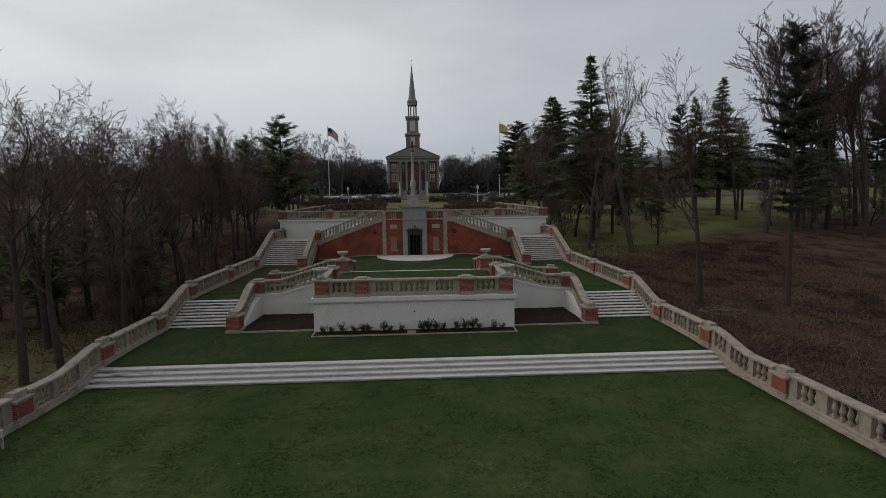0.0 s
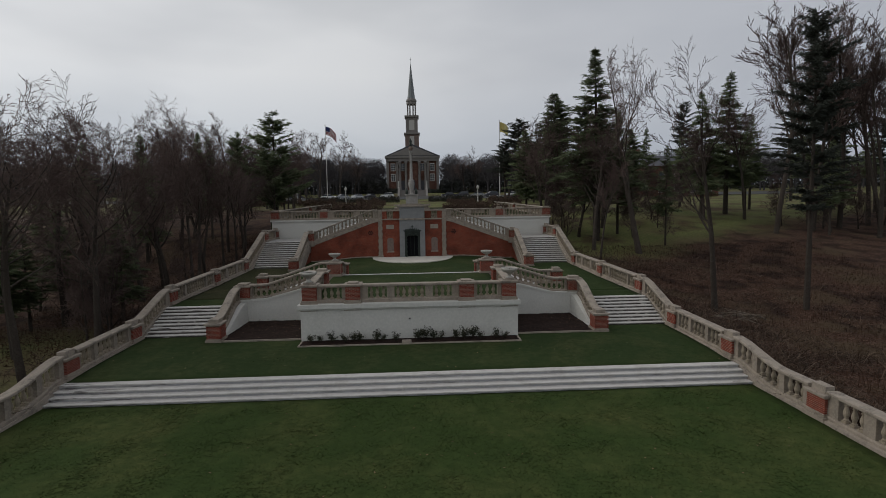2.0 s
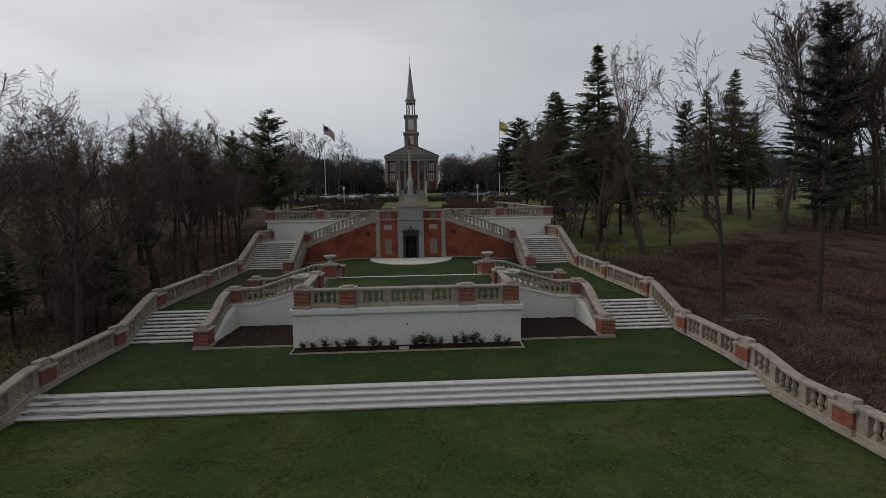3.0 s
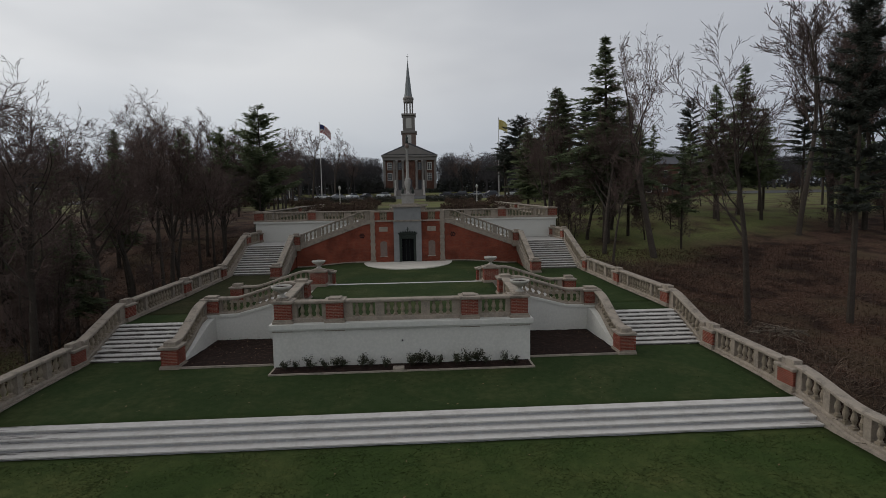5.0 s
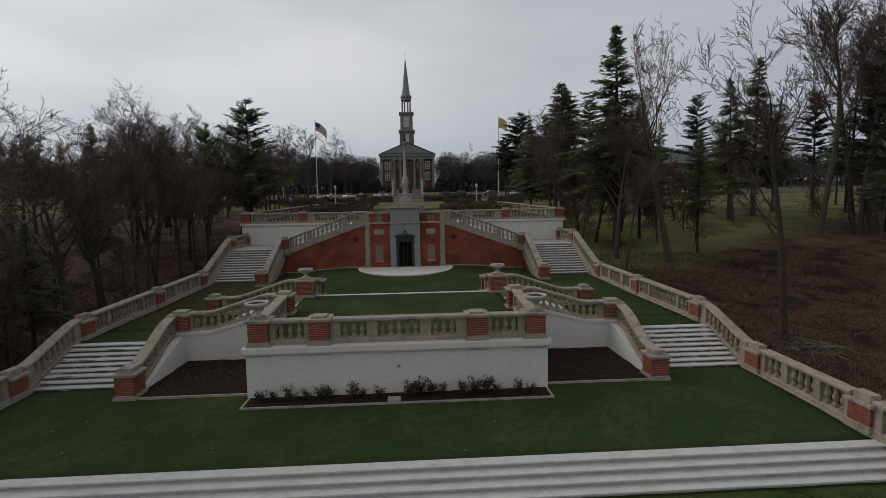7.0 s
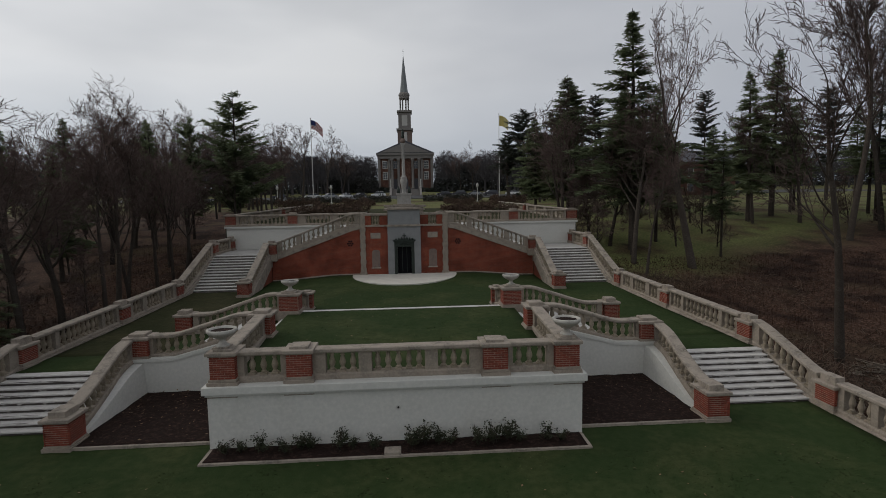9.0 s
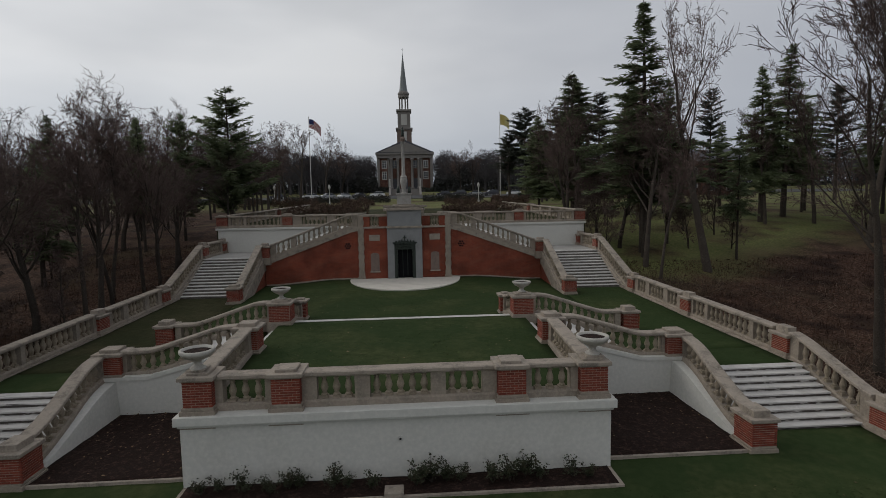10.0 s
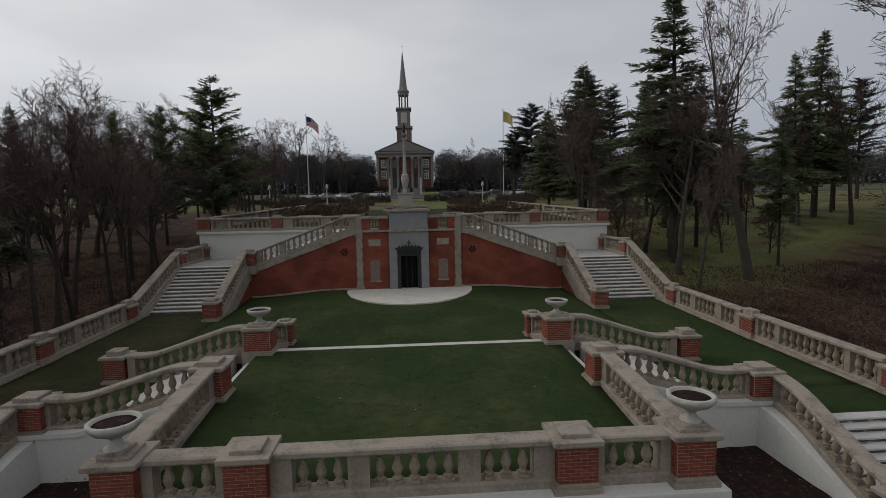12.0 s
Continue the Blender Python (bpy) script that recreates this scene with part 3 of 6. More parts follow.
def stair_flank_x(y):
    """Distance of that balustrade from the middle: it swings out a little at the top."""
    return 10.26 + 0.2 * eased(y, 2.6, 5.0, 0.8)


def outer_z(y):
    """Base of the long outer balustrades."""
    z = curve([(-40, -0.85), (-14, -0.70), (-9, -0.64)], y) + 0.56 * eased(y, -6.8, -4.6)
    z += 0.13 * eased(y, -4, 1.2) + 1.14 * eased(y, 1.75, 5.0, 0.6)
    z += 0.28 * eased(y, 6, 18) + 2.06 * eased(y, 19.1, 24.5, 0.4)
    return z


def outer_x(y):
    """Distance of the long outer balustrades from the middle: they close in a little uphill."""
    return 14.52 - 0.22 * min(max((y - 6) / 12, 0), 1)


# curved white flank walls beside the lower stair
for s in (-1, 1):
    bm = bmesh.new()
    ys = [0.9 + 5.7 * i / 24 for i in range(25)]
    prev = None
    for y in ys:
        z = stair_flank_z(y) + 0.02
        out = 0.05
        q = [bm.verts.new(v) for v in ((s * (9.86 - out), y, -0.3), (s * 9.9, y, z), (s * (stair_flank_x(y) + 0.26), y, z), (s * (stair_flank_x(y) + 0.26), y, -0.3))]
        if prev:
            for i in range(3):
                bm.faces.new((prev[i], prev[i + 1], q[i + 1], q[i]))
        else:
            bm.faces.new(q)
        prev = q
    bm.faces.new(prev[::-1])
    bmesh.ops.recalc_face_normals(bm, faces=bm.faces)
    structure("wall_flank", bm, WHITE, "white curved flank wall of the stair", "wall")

# ---- balustrades and piers ----
BALUSTER = bm_mesh(lathe([(0.075, 0.06), (0.085, 0.075), (0.085, 0.1), (0.055, 0.13), (0.062, 0.16), (0.098, 0.25), (0.102, 0.29), (0.085, 0.36), (0.056, 0.45), (0.05, 0.49), (0.072, 0.505), (0.072, 0.53), (0.055, 0.545), (0.06, 0.575), (0.085, 0.595), (0.085, 0.62)], 10,
                         boxes((-0.1, 0.1, -0.1, 0.1, -0.03, 0.06), (-0.1, 0.1, -0.1, 0.1, 0.615, 0.72))), "baluster", BALU, False)
SLIM = 0.15


def along(path, s):
    """The point at plan length s of a path."""
    for a, b in zip(path, path[1:]):
        d = math.hypot(b[0] - a[0], b[1] - a[1])
        if s <= d or b is path[-1]:
            u = s / d if d else 0
            return tuple(a[i] + (b[i] - a[i]) * u for i in range(3))
        s -= d


def length(path):
    return sum(math.hypot(b[0] - a[0], b[1] - a[1]) for a, b in zip(path, path[1:]))


def stretch(path, s0, s1, n=8):
    return [along(path, s0 + (s1 - s0) * i / n) for i in range(n + 1)]


def balustrade(path, bays, spacing=0.33, h=0.95, label="weathered stone balustrade between brick piers", group="balustrades", plinth=0.19, lead=0.0):
    """A run: plinth, coping, solid dies and separate balusters; bays gives the balusters of each opening."""
    o = path[0]
    local = [(p[0] - o[0], p[1] - o[1], p[2] - o[2]) for p in path]
    t = thing("balustrade", o, label, "balustrade", group)
    part("plinth", sweep(local, [(-0.19, -0.35), (0.19, -0.35), (0.19, plinth - 0.05), (0.15, plinth), (-0.15, plinth), (-0.19, plinth - 0.05)]), STONE, t)
    part("coping", sweep(local, [(-0.16, h - 0.15), (0.16, h - 0.15), (0.17, h - 0.11), (0.225, h - 0.10), (0.225, h - 0.025), (0.19, h), (-0.19, h), (-0.225, h - 0.025), (-0.225, h - 0.10), (-0.17, h - 0.11)]), CAPSTONE, t)
    total = length(local)
    die = max((total - sum(bays) * spacing - lead * len(bays)) / (len(bays) + 1), 0.02)
    s = 0.0
    for k in range(len(bays) + 1):
        part("die", sweep(stretch(local, s, s + die), [(-SLIM, plinth - 0.02), (SLIM, plinth - 0.02), (SLIM, h - 0.13), (-SLIM, h - 0.13)]), STONE, t)
        s += die
        if k < len(bays):
            for i in range(bays[k]):
                p = along(local, s + lead / 2 + (i + 0.5) * spacing)
                ob = part("baluster", BALUSTER, None, t, at=(p[0], p[1], p[2] + plinth))
                ob.rotation_euler = (0, 0, 0)
                ob.scale = (1, 1, (h - 0.13 - plinth) / 0.63)
            s += bays[k] * spacing + lead
    return t


BRICK_FULL = bm_mesh(boxes((-0.098, 0.098, -0.012, 0.012, -0.0245, 0.0245)), "brick", BRICK)
BRICK_HALF = bm_mesh(boxes((-0.0475, 0.0475, -0.012, 0.012, -0.0245, 0.0245)), "brick", BRICK)
COURSE = 0.0667


def brick_spots(w, d, z0, n, faces):
    """Places of running-bond bricks on the faces of a pier: x, y, z, turn, half."""
    rows = []
    for face in faces:
        size = w if face in "fb" else d
        for k in range(n):
            u = -size / 2 + 0.003
            lens = []
            first = True
            while u < size / 2 - 0.02:
                half = (first and k % 2) or size / 2 - u < 0.17
                ln = 0.095 if half else 0.2
                lens.append((u + ln / 2, half))
                u += ln + 0.0105
                first = False
            for c, half in lens:
                z = z0 + (k + 0.5) * COURSE
                rows.append({"f": (c, -d / 2 - 0.001, z, 0, half), "b": (-c, d / 2 + 0.001, z, 180, half), "l": (-w / 2 - 0.001, -c, z, 90, half), "r": (w / 2 + 0.001, c, z, 90, half)}[face])
    return rows


LATER = []


def brick_pier(at, w=0.74, d=0.74, h=1.14, faces="flr", single=False, turn=0.0, z0=0.16, n=10, deep=0.35, label="brick pier with a stepped stone cap"):
    t = thing("brick_pier", at, label, "pier", "brick piers", turn=turn)
    a, b = w / 2, d / 2
    z1 = z0 + n * COURSE
    part("base", boxes((-a - 0.09, a + 0.09, -b - 0.09, b + 0.09, -deep, 0.10), (-a - 0.05, a + 0.05, -b - 0.05, b + 0.05, 0.10, z0), bevel=0.015), STONE, t)
    core = part("core", boxes((-a, a, -b, b, z0 - 0.01, z1)), MORTAR, t)
    bm = boxes((-a - 0.04, a + 0.04, -b - 0.04, b + 0.04, z1, z1 + 0.045), (-a - 0.10, a + 0.10, -b - 0.10, b + 0.10, z1 + 0.045, z1 + 0.145), bevel=0.018)
    part("cap", bm, CAPSTONE, t)
    part("cap_block", boxes((-a + 0.08, a - 0.08, -b + 0.08, b - 0.08, z1 + 0.135, max(h, z1 + 0.21)), bevel=0.02), CAPSTONE, t)
    if single:
        LATER.append((core, brick_spots(w, d, z0, n, faces)))
    else:
        bm = bmesh.new()
        for x, y, z, turn_b, half in brick_spots(w, d, z0, n, faces):
            l = 0.0475 if half else 0.1
            if turn_b in (0, 180):
                box(bm, x - l, x + l, y - 0.012, y + 0.012, z - 0.0245, z + 0.0245)
            else:
                box(bm, x - 0.012, x + 0.012, y - l, y + l, z - 0.0245, z + 0.0245)
        part("brickwork", bm, BRICKS, core, kind="stuff")
    return t


def by_y(x, y0, y1, fz, n=40):
    return [(x, y0 + (y1 - y0) * i / n, fz(y0 + (y1 - y0) * i / n)) for i in range(n + 1)]


def by_x(y, x0, x1, fz, n=24):
    return [(x0 + (x1 - x0) * i / n, y, fz(abs(x0 + (x1 - x0) * i / n))) for i in range(n + 1)]


FY = 0.73  # middle of the front balustrade
ZF = 1.97
balustrade([(-2.58, FY, ZF), (2.58, FY, ZF)], [3, 5, 3], 0.315, lead=0.04)
for s in (-1, 1):
    balustrade([(s * 3.3, FY, ZF), (s * 4.8, FY, ZF)], [3], 0.33, lead=0.08)
    brick_pier((s * 2.94, FY, ZF), w=0.71, single=True, h=1.07, z0=0.18)
    brick_pier((s * 5.15, FY, ZF), w=0.71, single=True, h=1.05, z0=0.18)
    # along the platform's flank
    balustrade([(s * 5.2, 1.1, 1.99), (s * 5.42, 5.38, 2.06)], [10], 0.345)
    brick_pier((s * 5.44, 5.75, 2.04), single=True, h=1.1)

    def cross_z(x):
        return 2.1 + (1.34 - 2.1) * eased(x, 6.35, 8.8, 0.3)
    balustrade(by_x(5.72, s * 5.82, s * 9.8, cross_z), [11], 0.33)
    brick_pier((s * 10.16, 5.76, 1.38), w=0.78, d=0.76, single=True, h=0.98, z0=0.12, n=9, deep=0.0)
    # beside the lower stair
    balustrade([(s * stair_flank_x(y), y, z) for x, y, z in by_y(0, 5.4, 1.48, stair_flank_z)], [11], 0.335)
    brick_pier((s * 10.15, 1.06, 0.06), w=0.66, d=0.8, single=True, h=1.16)
    # second cross stair
    brick_pier((s * 5.25, 9.72, 2.14), w=0.86, d=0.82, single=True, h=1.02)

    def cross_back_z(x):
        return 2.16 + (1.3 - 2.16) * eased(x, 6.3, 8.9, 0.3)
    balustrade(by_x(9.8, s * 5.62, s * 9.75, cross_back_z), [11], 0.33)
    brick_pier((s * 10.2, 9.95, 1.24), w=0.66, d=0.7, single=True)
    # stub going down behind
    balustrade([(s * (5.1 - 0.18 * u), 10.12 + 1.55 * u, 2.14 - 0.34 * smooth_step(u)) for u in (0, 0.2, 0.4, 0.6, 0.8, 1)], [4], 0.31)
    brick_pier((s * 4.9, 11.95, 1.78), w=0.5, d=0.5, h=1.05)
    # long outer balustrade
    stops = [-29.0, -18.6, -9.15, -3.85, 1.28, 5.65, 12.3, 18.5, 24.85, 28.75]
    bays = {0: [3, 4, 4, 4, 4, 3], 1: [3, 4, 4, 4, 3], 2: [3, 4, 3], 3: [3, 4, 3], 4: [8], 5: [3, 9, 3], 6: [3, 5, 3], 7: [14], 8: [7]}
    for i, (a, b) in enumerate(zip(stops, stops[1:])):
        balustrade([(s * outer_x(p[1]), p[1], p[2]) for p in by_y(0, a + 0.42, b - 0.42, outer_z)], bays[i], 0.33 if i != 7 else 0.345, h=1.05, group="outer balustrades")
    for i, y in enumerate(stops):
        brick_pier((s * outer_x(y), y, outer_z(y)), w=0.5, d=0.8, faces="lrf", h=1.16, z0=0.22, n=8, label="brick pier in the outer balustrade with a stone cap")
    # beside the upper stair
    brick_pier((s * 10.12, 18.45, 1.46), w=0.68, d=0.68, h=1.12)

    def upper_flank(y):
        return 1.5 + 2.05 * min(max((y - 18.8) / 4.7, 0), 1)
    balustrade(by_y(s * 10.0, 18.72, 23.5, upper_flank), [12], 0.345)
    brick_pier((s * 9.7, 23.85, 3.45), w=0.6, d=0.6, h=1.15)
    # up the ramp to the middle

    def ramp_z(x):
        return 3.5 + (5.5 - 3.5) * min(max((9.3 - x) / 5.4, 0), 1)
    balustrade(by_x(24.1, s * 9.38, s * 3.3, ramp_z), [3, 7, 3], 0.36, h=1.0)
    # upper terrace
    balustrade([(s * 3.5, 29.3, 5.46), (s * 8.9, 29.3, 5.46)], [4, 6], 0.33)
    brick_pier((s * 9.3, 29.32, 5.47), d=0.5, h=1.1, deep=0.0)
    balustrade([(s * 9.7, 29.3, 5.46), (s * 13.9, 29.3, 5.46)], [8, 3], 0.33)
    brick_pier((s * 14.36, 29.32, 5.47), w=0.8, d=0.5, h=1.05, deep=0.0)
    balustrade([(s * 14.5, 29.8, 5.5), (s * 14.5, 46.5, 5.8)], [9, 9, 9, 9], 0.33)
    brick_pier((s * 14.5, 47, 5.8), h=1.1)
    balustrade([(s * 14.5, 47.5, 5.85), (s * 14.5, 66, 6.2)], [9, 9, 9, 9, 9], 0.33)

for s in (-1, 1):
    rail = [(s * outer_x(-29 + 53.5 * i / 150), -29 + 53.5 * i / 150, outer_z(-29 + 53.5 * i / 150)) for i in range(151)]
    u0, u1 = sorted((-s * 0.31, -s * 0.17))
    structure("kerb_outer", sweep(rail, [(u0, -0.4), (u1, -0.4), (u1, 0.06), (u0, 0.04)]), CAPSTONE, "pale stone kerb at the foot of the balustrade", "kerb")

# brick and stone flank below the upper stair's inner balustrade
for s in (-1, 1):
    path = [(s * 10.0, 18.72, 1.5), (s * 10.0, 18.8, 1.5), (s * 10.0, 23.5, 3.55), (s * 10.0, 24.4, 3.55)]
    structure("stair_string", sweep(path, [(-0.3, -0.9), (0.3, -0.9), (0.3, 0.02), (-0.3, 0.02)]), CAPSTONE, "sloping stone string of the stair", "wall")
    bm = bmesh.new()
    q = [[bm.verts.new((s * x, y, z)) for y, z in ((19.3, 1.2), (23.9, 1.2), (23.9, 3.2), (19.6, 1.4))] for x in (9.78, 10.2)]
    for i in range(4):
        bm.faces.new((q[0][i], q[0][(i + 1) % 4], q[1][(i + 1) % 4], q[1][i]))
    bm.faces.new(q[0])
    bm.faces.new(q[1][::-1])
    bmesh.ops.recalc_face_normals(bm, faces=bm.faces)
    structure("wall_stair_flank", bm, BRICKWALL, "brick flank wall under the stair", "wall")

# ---- centre block with the portal ----
BY = 23.9
for s in (-1, 1):
    # ramp wall
    bm = bmesh.new()
    q = [[bm.verts.new((s * x, y, z)) for x, z in ((3.2, 1.5), (9.75, 1.3), (9.75, 3.0), (9.2, 3.25), (3.7, 5.25), (3.2, 5.35))] for y in (BY, BY + 0.4)]
    for i in range(6):
        bm.faces.new((q[0][i], q[0][(i + 1) % 6], q[1][(i + 1) % 6], q[1][i]))
    bm.faces.new(q[0])
    bm.faces.new(q[1][::-1])
    bmesh.ops.recalc_face_normals(bm, faces=bm.faces)
    structure("wall_ramp", bm, BRICKWALL, "red brick wall rising under a sloping balustrade", "wall")
    structure("ramp_band", sweep([(s * 9.85, 24.1, 3.1), (s * 9.25, 24.1, 3.22), (s * 3.75, 24.1, 5.22), (s * 3.25, 24.1, 5.32)], [(-0.26, 0.003), (0.26, 0.003), (0.26, 0.3), (-0.26, 0.3)]), CAPSTONE, "sloping stone band on the brick wall", "wall")
    structure("ramp_footing", sweep([(s * x, BY - 0.03, back_z(x, BY)) for x in (3.3, 5, 6, 7, 8, 9, 9.7)], [(-0.05, -0.3), (0.03, -0.3), (0.03, 0.09), (-0.05, 0.09)]), CAPSTONE, "low stone footing of the brick wall", "wall")
    # pilaster
    structure("pilaster", boxes((min(s * 2.88, s * 3.24), max(s * 2.88, s * 3.24), BY - 0.14, BY + 0.4, 1.6, 6.38), (min(s * 2.8, s * 3.32), max(s * 2.8, s * 3.32), BY - 0.2, BY + 0.4, 1.6, 2.1), bevel=0.01), STONE, "stone pilaster strip at the brick wall", "pilaster")
    for k in range(13):
        if k % 2 == 0:
            p0, p1 = sorted((s * 2.84, s * 3.28))
            structure("quoin", boxes((p0, p1, BY - 0.1, BY + 0.3, 2.14 + k * 0.3, 2.43 + k * 0.3), bevel=0.012), STONE, "rough keyed stone of the pilaster", "quoin")
    # brick bay with openings above
    a, b = s * 1.22, s * 2.88
    lo, hi = min(a, b), max(a, b)
    structure("wall_bay", boxes((lo, hi, BY - 0.05, BY + 0.4, 1.6, 5.47), (lo, min(s * 1.8, s * 2.44), BY - 0.05, BY + 0.4, 5.6, 6.3), (max(s * 1.8, s * 2.44), hi, BY - 0.05, BY + 0.4, 5.6, 6.3)), BRICKWALL, "red brick wall bay beside the portal", "wall")
    structure("string_course", boxes((lo, hi, BY - 0.12, BY + 0.42, 5.47, 5.6), (lo, hi, BY - 0.1, BY + 0.44, 6.3, 6.46), bevel=0.01), CAPSTONE, "stone string course and coping", "trim")
    for k in (-1, 0, 1):
        ob = new("parapet_baluster", BALUSTER)
        ob.location = (s * 2.12 + k * 0.21, BY + 0.15, 5.6)
        ob.scale = (0.95, 0.95, 1.08)
        tagged(ob, "pale stone baluster in the parapet opening", "baluster", "parapet balusters")
    c = s * 2.12
    p = thing("wall_plaque", (c, BY - 0.05, 4.6), "pale stone plaque set in the brick wall", "plaque", "plaques")
    part("slab", boxes((-0.37, 0.37, -0.04, 0.0, 0.0, 0.42), bevel=0.012), CAPSTONE, p)
    # arched tablet
    bm = bmesh.new()
    pts = [(-0.3, 0.0), (0.3, 0.0), (0.3, 1.15)] + [(0.3 * math.cos(math.pi * i / 8), 1.15 + 0.16 * math.sin(math.pi * i / 8)) for i in range(1, 8)] + [(-0.3, 1.15)]
    f = [[bm.verts.new((x, y, z)) for x, z in pts] for y in (-0.03, 0.0)]
    for i in range(len(pts)):
        bm.faces.new((f[0][i], f[0][(i + 1) % len(pts)], f[1][(i + 1) % len(pts)], f[1][i]))
    bm.faces.new(f[0])
    bm.faces.new(f[1][::-1])
    bmesh.ops.recalc_face_normals(bm, faces=bm.faces)
    p = thing("wall_tablet", (c, BY - 0.05, 2.45), "weathered arched stone tablet with a sill", "tablet", "tablets")
    part("panel", bm, TABLET, p)
    part("sill", boxes((-0.36, 0.36, -0.09, 0.0, -0.09, 0.0), bevel=0.01), CAPSTONE, p)
    # pierced rosette vent
    p = thing("wall_vent", (s * 4.0, BY, 4.27), "dark pierced round vent in the brick wall", "vent", "vents")
    for k in range(7):
        u, v = (0, 0) if k == 0 else (0.17 * math.cos(k * math.pi / 3), 0.17 * math.sin(k * math.pi / 3))
        bm = lathe([(0.07, 0.0), (0.07, 0.02)], 10)
        bmesh.ops.transform(bm, matrix=pose(u, -0.004, v, 90), verts=bm.verts)
        part("hole", bm, DARK, p)
    part("rim", boxes((-0.27, 0.27, -0.003, 0.02, -0.27, 0.27), bevel=0.0), BRICKWALL, p)

portal = thing("portal", (0, BY - 0.3, 1.85), "grey stone portal with a dark bronze door surround", "portal", kind="structure")
part("pier_left", boxes((-1.22, -0.74, 0, 0.7, 0, 3.62), bevel=0.015), PORTAL, portal)
part("pier_right", boxes((0.74, 1.22, 0, 0.7, 0, 3.62), bevel=0.015), PORTAL, portal)
part("head", boxes((-0.74, 0.74, 0, 0.7, 2.66, 3.62), bevel=0.015), PORTAL, portal)
part("cornice", boxes((-1.3, 1.3, -0.08, 0.72, 3.62, 3.76), bevel=0.02), CAPSTONE, portal)
part("attic", boxes((-1.18, 1.18, 0.02, 0.9, 3.76, 4.86), bevel=0.015), PORTAL, portal)
part("attic_cap", boxes((-1.34, 1.34, -0.12, 1.05, 4.86, 4.95), (-1.24, 1.24, -0.05, 0.98, 4.95, 5.02), bevel=0.015), CAPSTONE, portal)
door = thing("door_1", (0, BY - 0.2, 1.9), "dark open doorway in a bronze surround with a cross", "door", kind="structure")
part("jamb", boxes((-0.74, -0.52, -0.08, 0.3, 0, 2.1), bevel=0.012), BRONZE, door)
part("jamb", boxes((0.52, 0.74, -0.08, 0.3, 0, 2.1), bevel=0.012), BRONZE, door)
part("lintel_panel", boxes((-0.74, 0.74, -0.08, 0.3, 2.06, 2.5), bevel=0.012), BRONZE, door)
part("hood", boxes((-0.86, 0.86, -0.22, 0.2, 2.5, 2.58), (-0.8, 0.8, -0.18, 0.2, 2.44, 2.5), (-0.3, 0.3, -0.14, 0.1, 2.58, 2.68), bevel=0.01), BRONZE, door)
part("cross", boxes((-0.035, 0.035, -0.19, -0.12, 2.66, 3.06), (-0.12, 0.12, -0.188, -0.122, 2.87, 2.94)), BRONZE, door)
bm = bmesh.new()
for k in range(-3, 4):
    lathe([(0.05, 0.0), (0.075, 0.03), (0.06, 0.09), (0.02, 0.13 + 0.05 * (3 - abs(k)))], 8, bm, (k * 0.2, -0.15, 2.57))
part("crest", bm, BRONZE, door, "ornate bronze crest")
bm = bmesh.new()
for k in range(7):
    lathe([(0.05, 0), (0.075, 0.03), (0.04, 0.07)], 6, bm, (-0.36 + 0.12 * k, -0.1, 2.2 + 0.08 * (1 - abs(k - 3) / 3)))
part("relief", bm, BRONZE, door, "carved bronze relief")
part("leaf", boxes((-0.52, 0.52, 0.5, 0.55, 0, 2.06)), DARK, door, "dark recessed door leaf")
for x in (-0.17, 0.17):
    part("door_bar", boxes((x - 0.02, x + 0.02, 0.46, 0.5, 0.02, 2.04)), BRONZE, door)
structure("centre_mass", boxes((-3.3, 3.3, BY + 0.45, 29.3, 1.0, 5.45)), WHITE, "solid terrace mass behind the portal", "wall")

# patio
bm = bmesh.new()
ring = [(3.85 * math.cos(math.pi * i / 40), -5.1 * math.sin(math.pi * i / 40)) for i in range(41)]
lo = [bm.verts.new((x, BY - 0.1 + y, 1.5)) for x, y in ring]
hi = [bm.verts.new((x, BY - 0.1 + y, 1.93)) for x, y in ring]
bm.faces.new(hi)
for i in range(40):
    bm.faces.new((lo[i], lo[i + 1], hi[i + 1], hi[i]))
bmesh.ops.recalc_face_normals(bm, faces=bm.faces)
structure("patio", bm, PAVE, "pale half-round stone patio before the door", "patio")

# ---- urns ----


URNSTONE = mat("urn_stone", (0.42, 0.40, 0.36), 0.9, noise_a=((0.24, 0.225, 0.20), 4, 0.45, 0.7, 0.8), noise_b=((0.50, 0.48, 0.44), 22, 0.5, 0.75, 0.6), bump=0.25)


def urn(at, s=1.0):
    t = thing("urn_planter", at, "pale stone bowl urn filled with dark soil on a pier", "urn", "urn planters")
    prof = [(0.2, 0.0), (0.2, 0.05), (0.13, 0.09), (0.09, 0.16), (0.11, 0.22), (0.2, 0.27), (0.34, 0.34), (0.41, 0.42), (0.435, 0.45), (0.44, 0.52), (0.40, 0.535), (0.37, 0.53), (0.35, 0.47), (0.33, 0.44)]
    part("bowl", lathe([(r * s, z * s) for r, z in prof], 28), URNSTONE, t, smooth=True)
    part("foot", boxes((-0.23 * s, 0.23 * s, -0.23 * s, 0.23 * s, -0.06, 0.02), bevel=0.01), CAPSTONE, t)
    part("soil", lathe([(0.3 * s, 0.4 * s), (0.355 * s, 0.47 * s), (0.2 * s, 0.485 * s), (0.03, 0.48 * s)], 20), MULCH, t, "dark soil", smooth=True)


for s in (-1, 1):
    urn((s * 5.22, FY - 0.02, 3.06))
    urn((s * 5.25, 9.72, 3.2), 0.92)

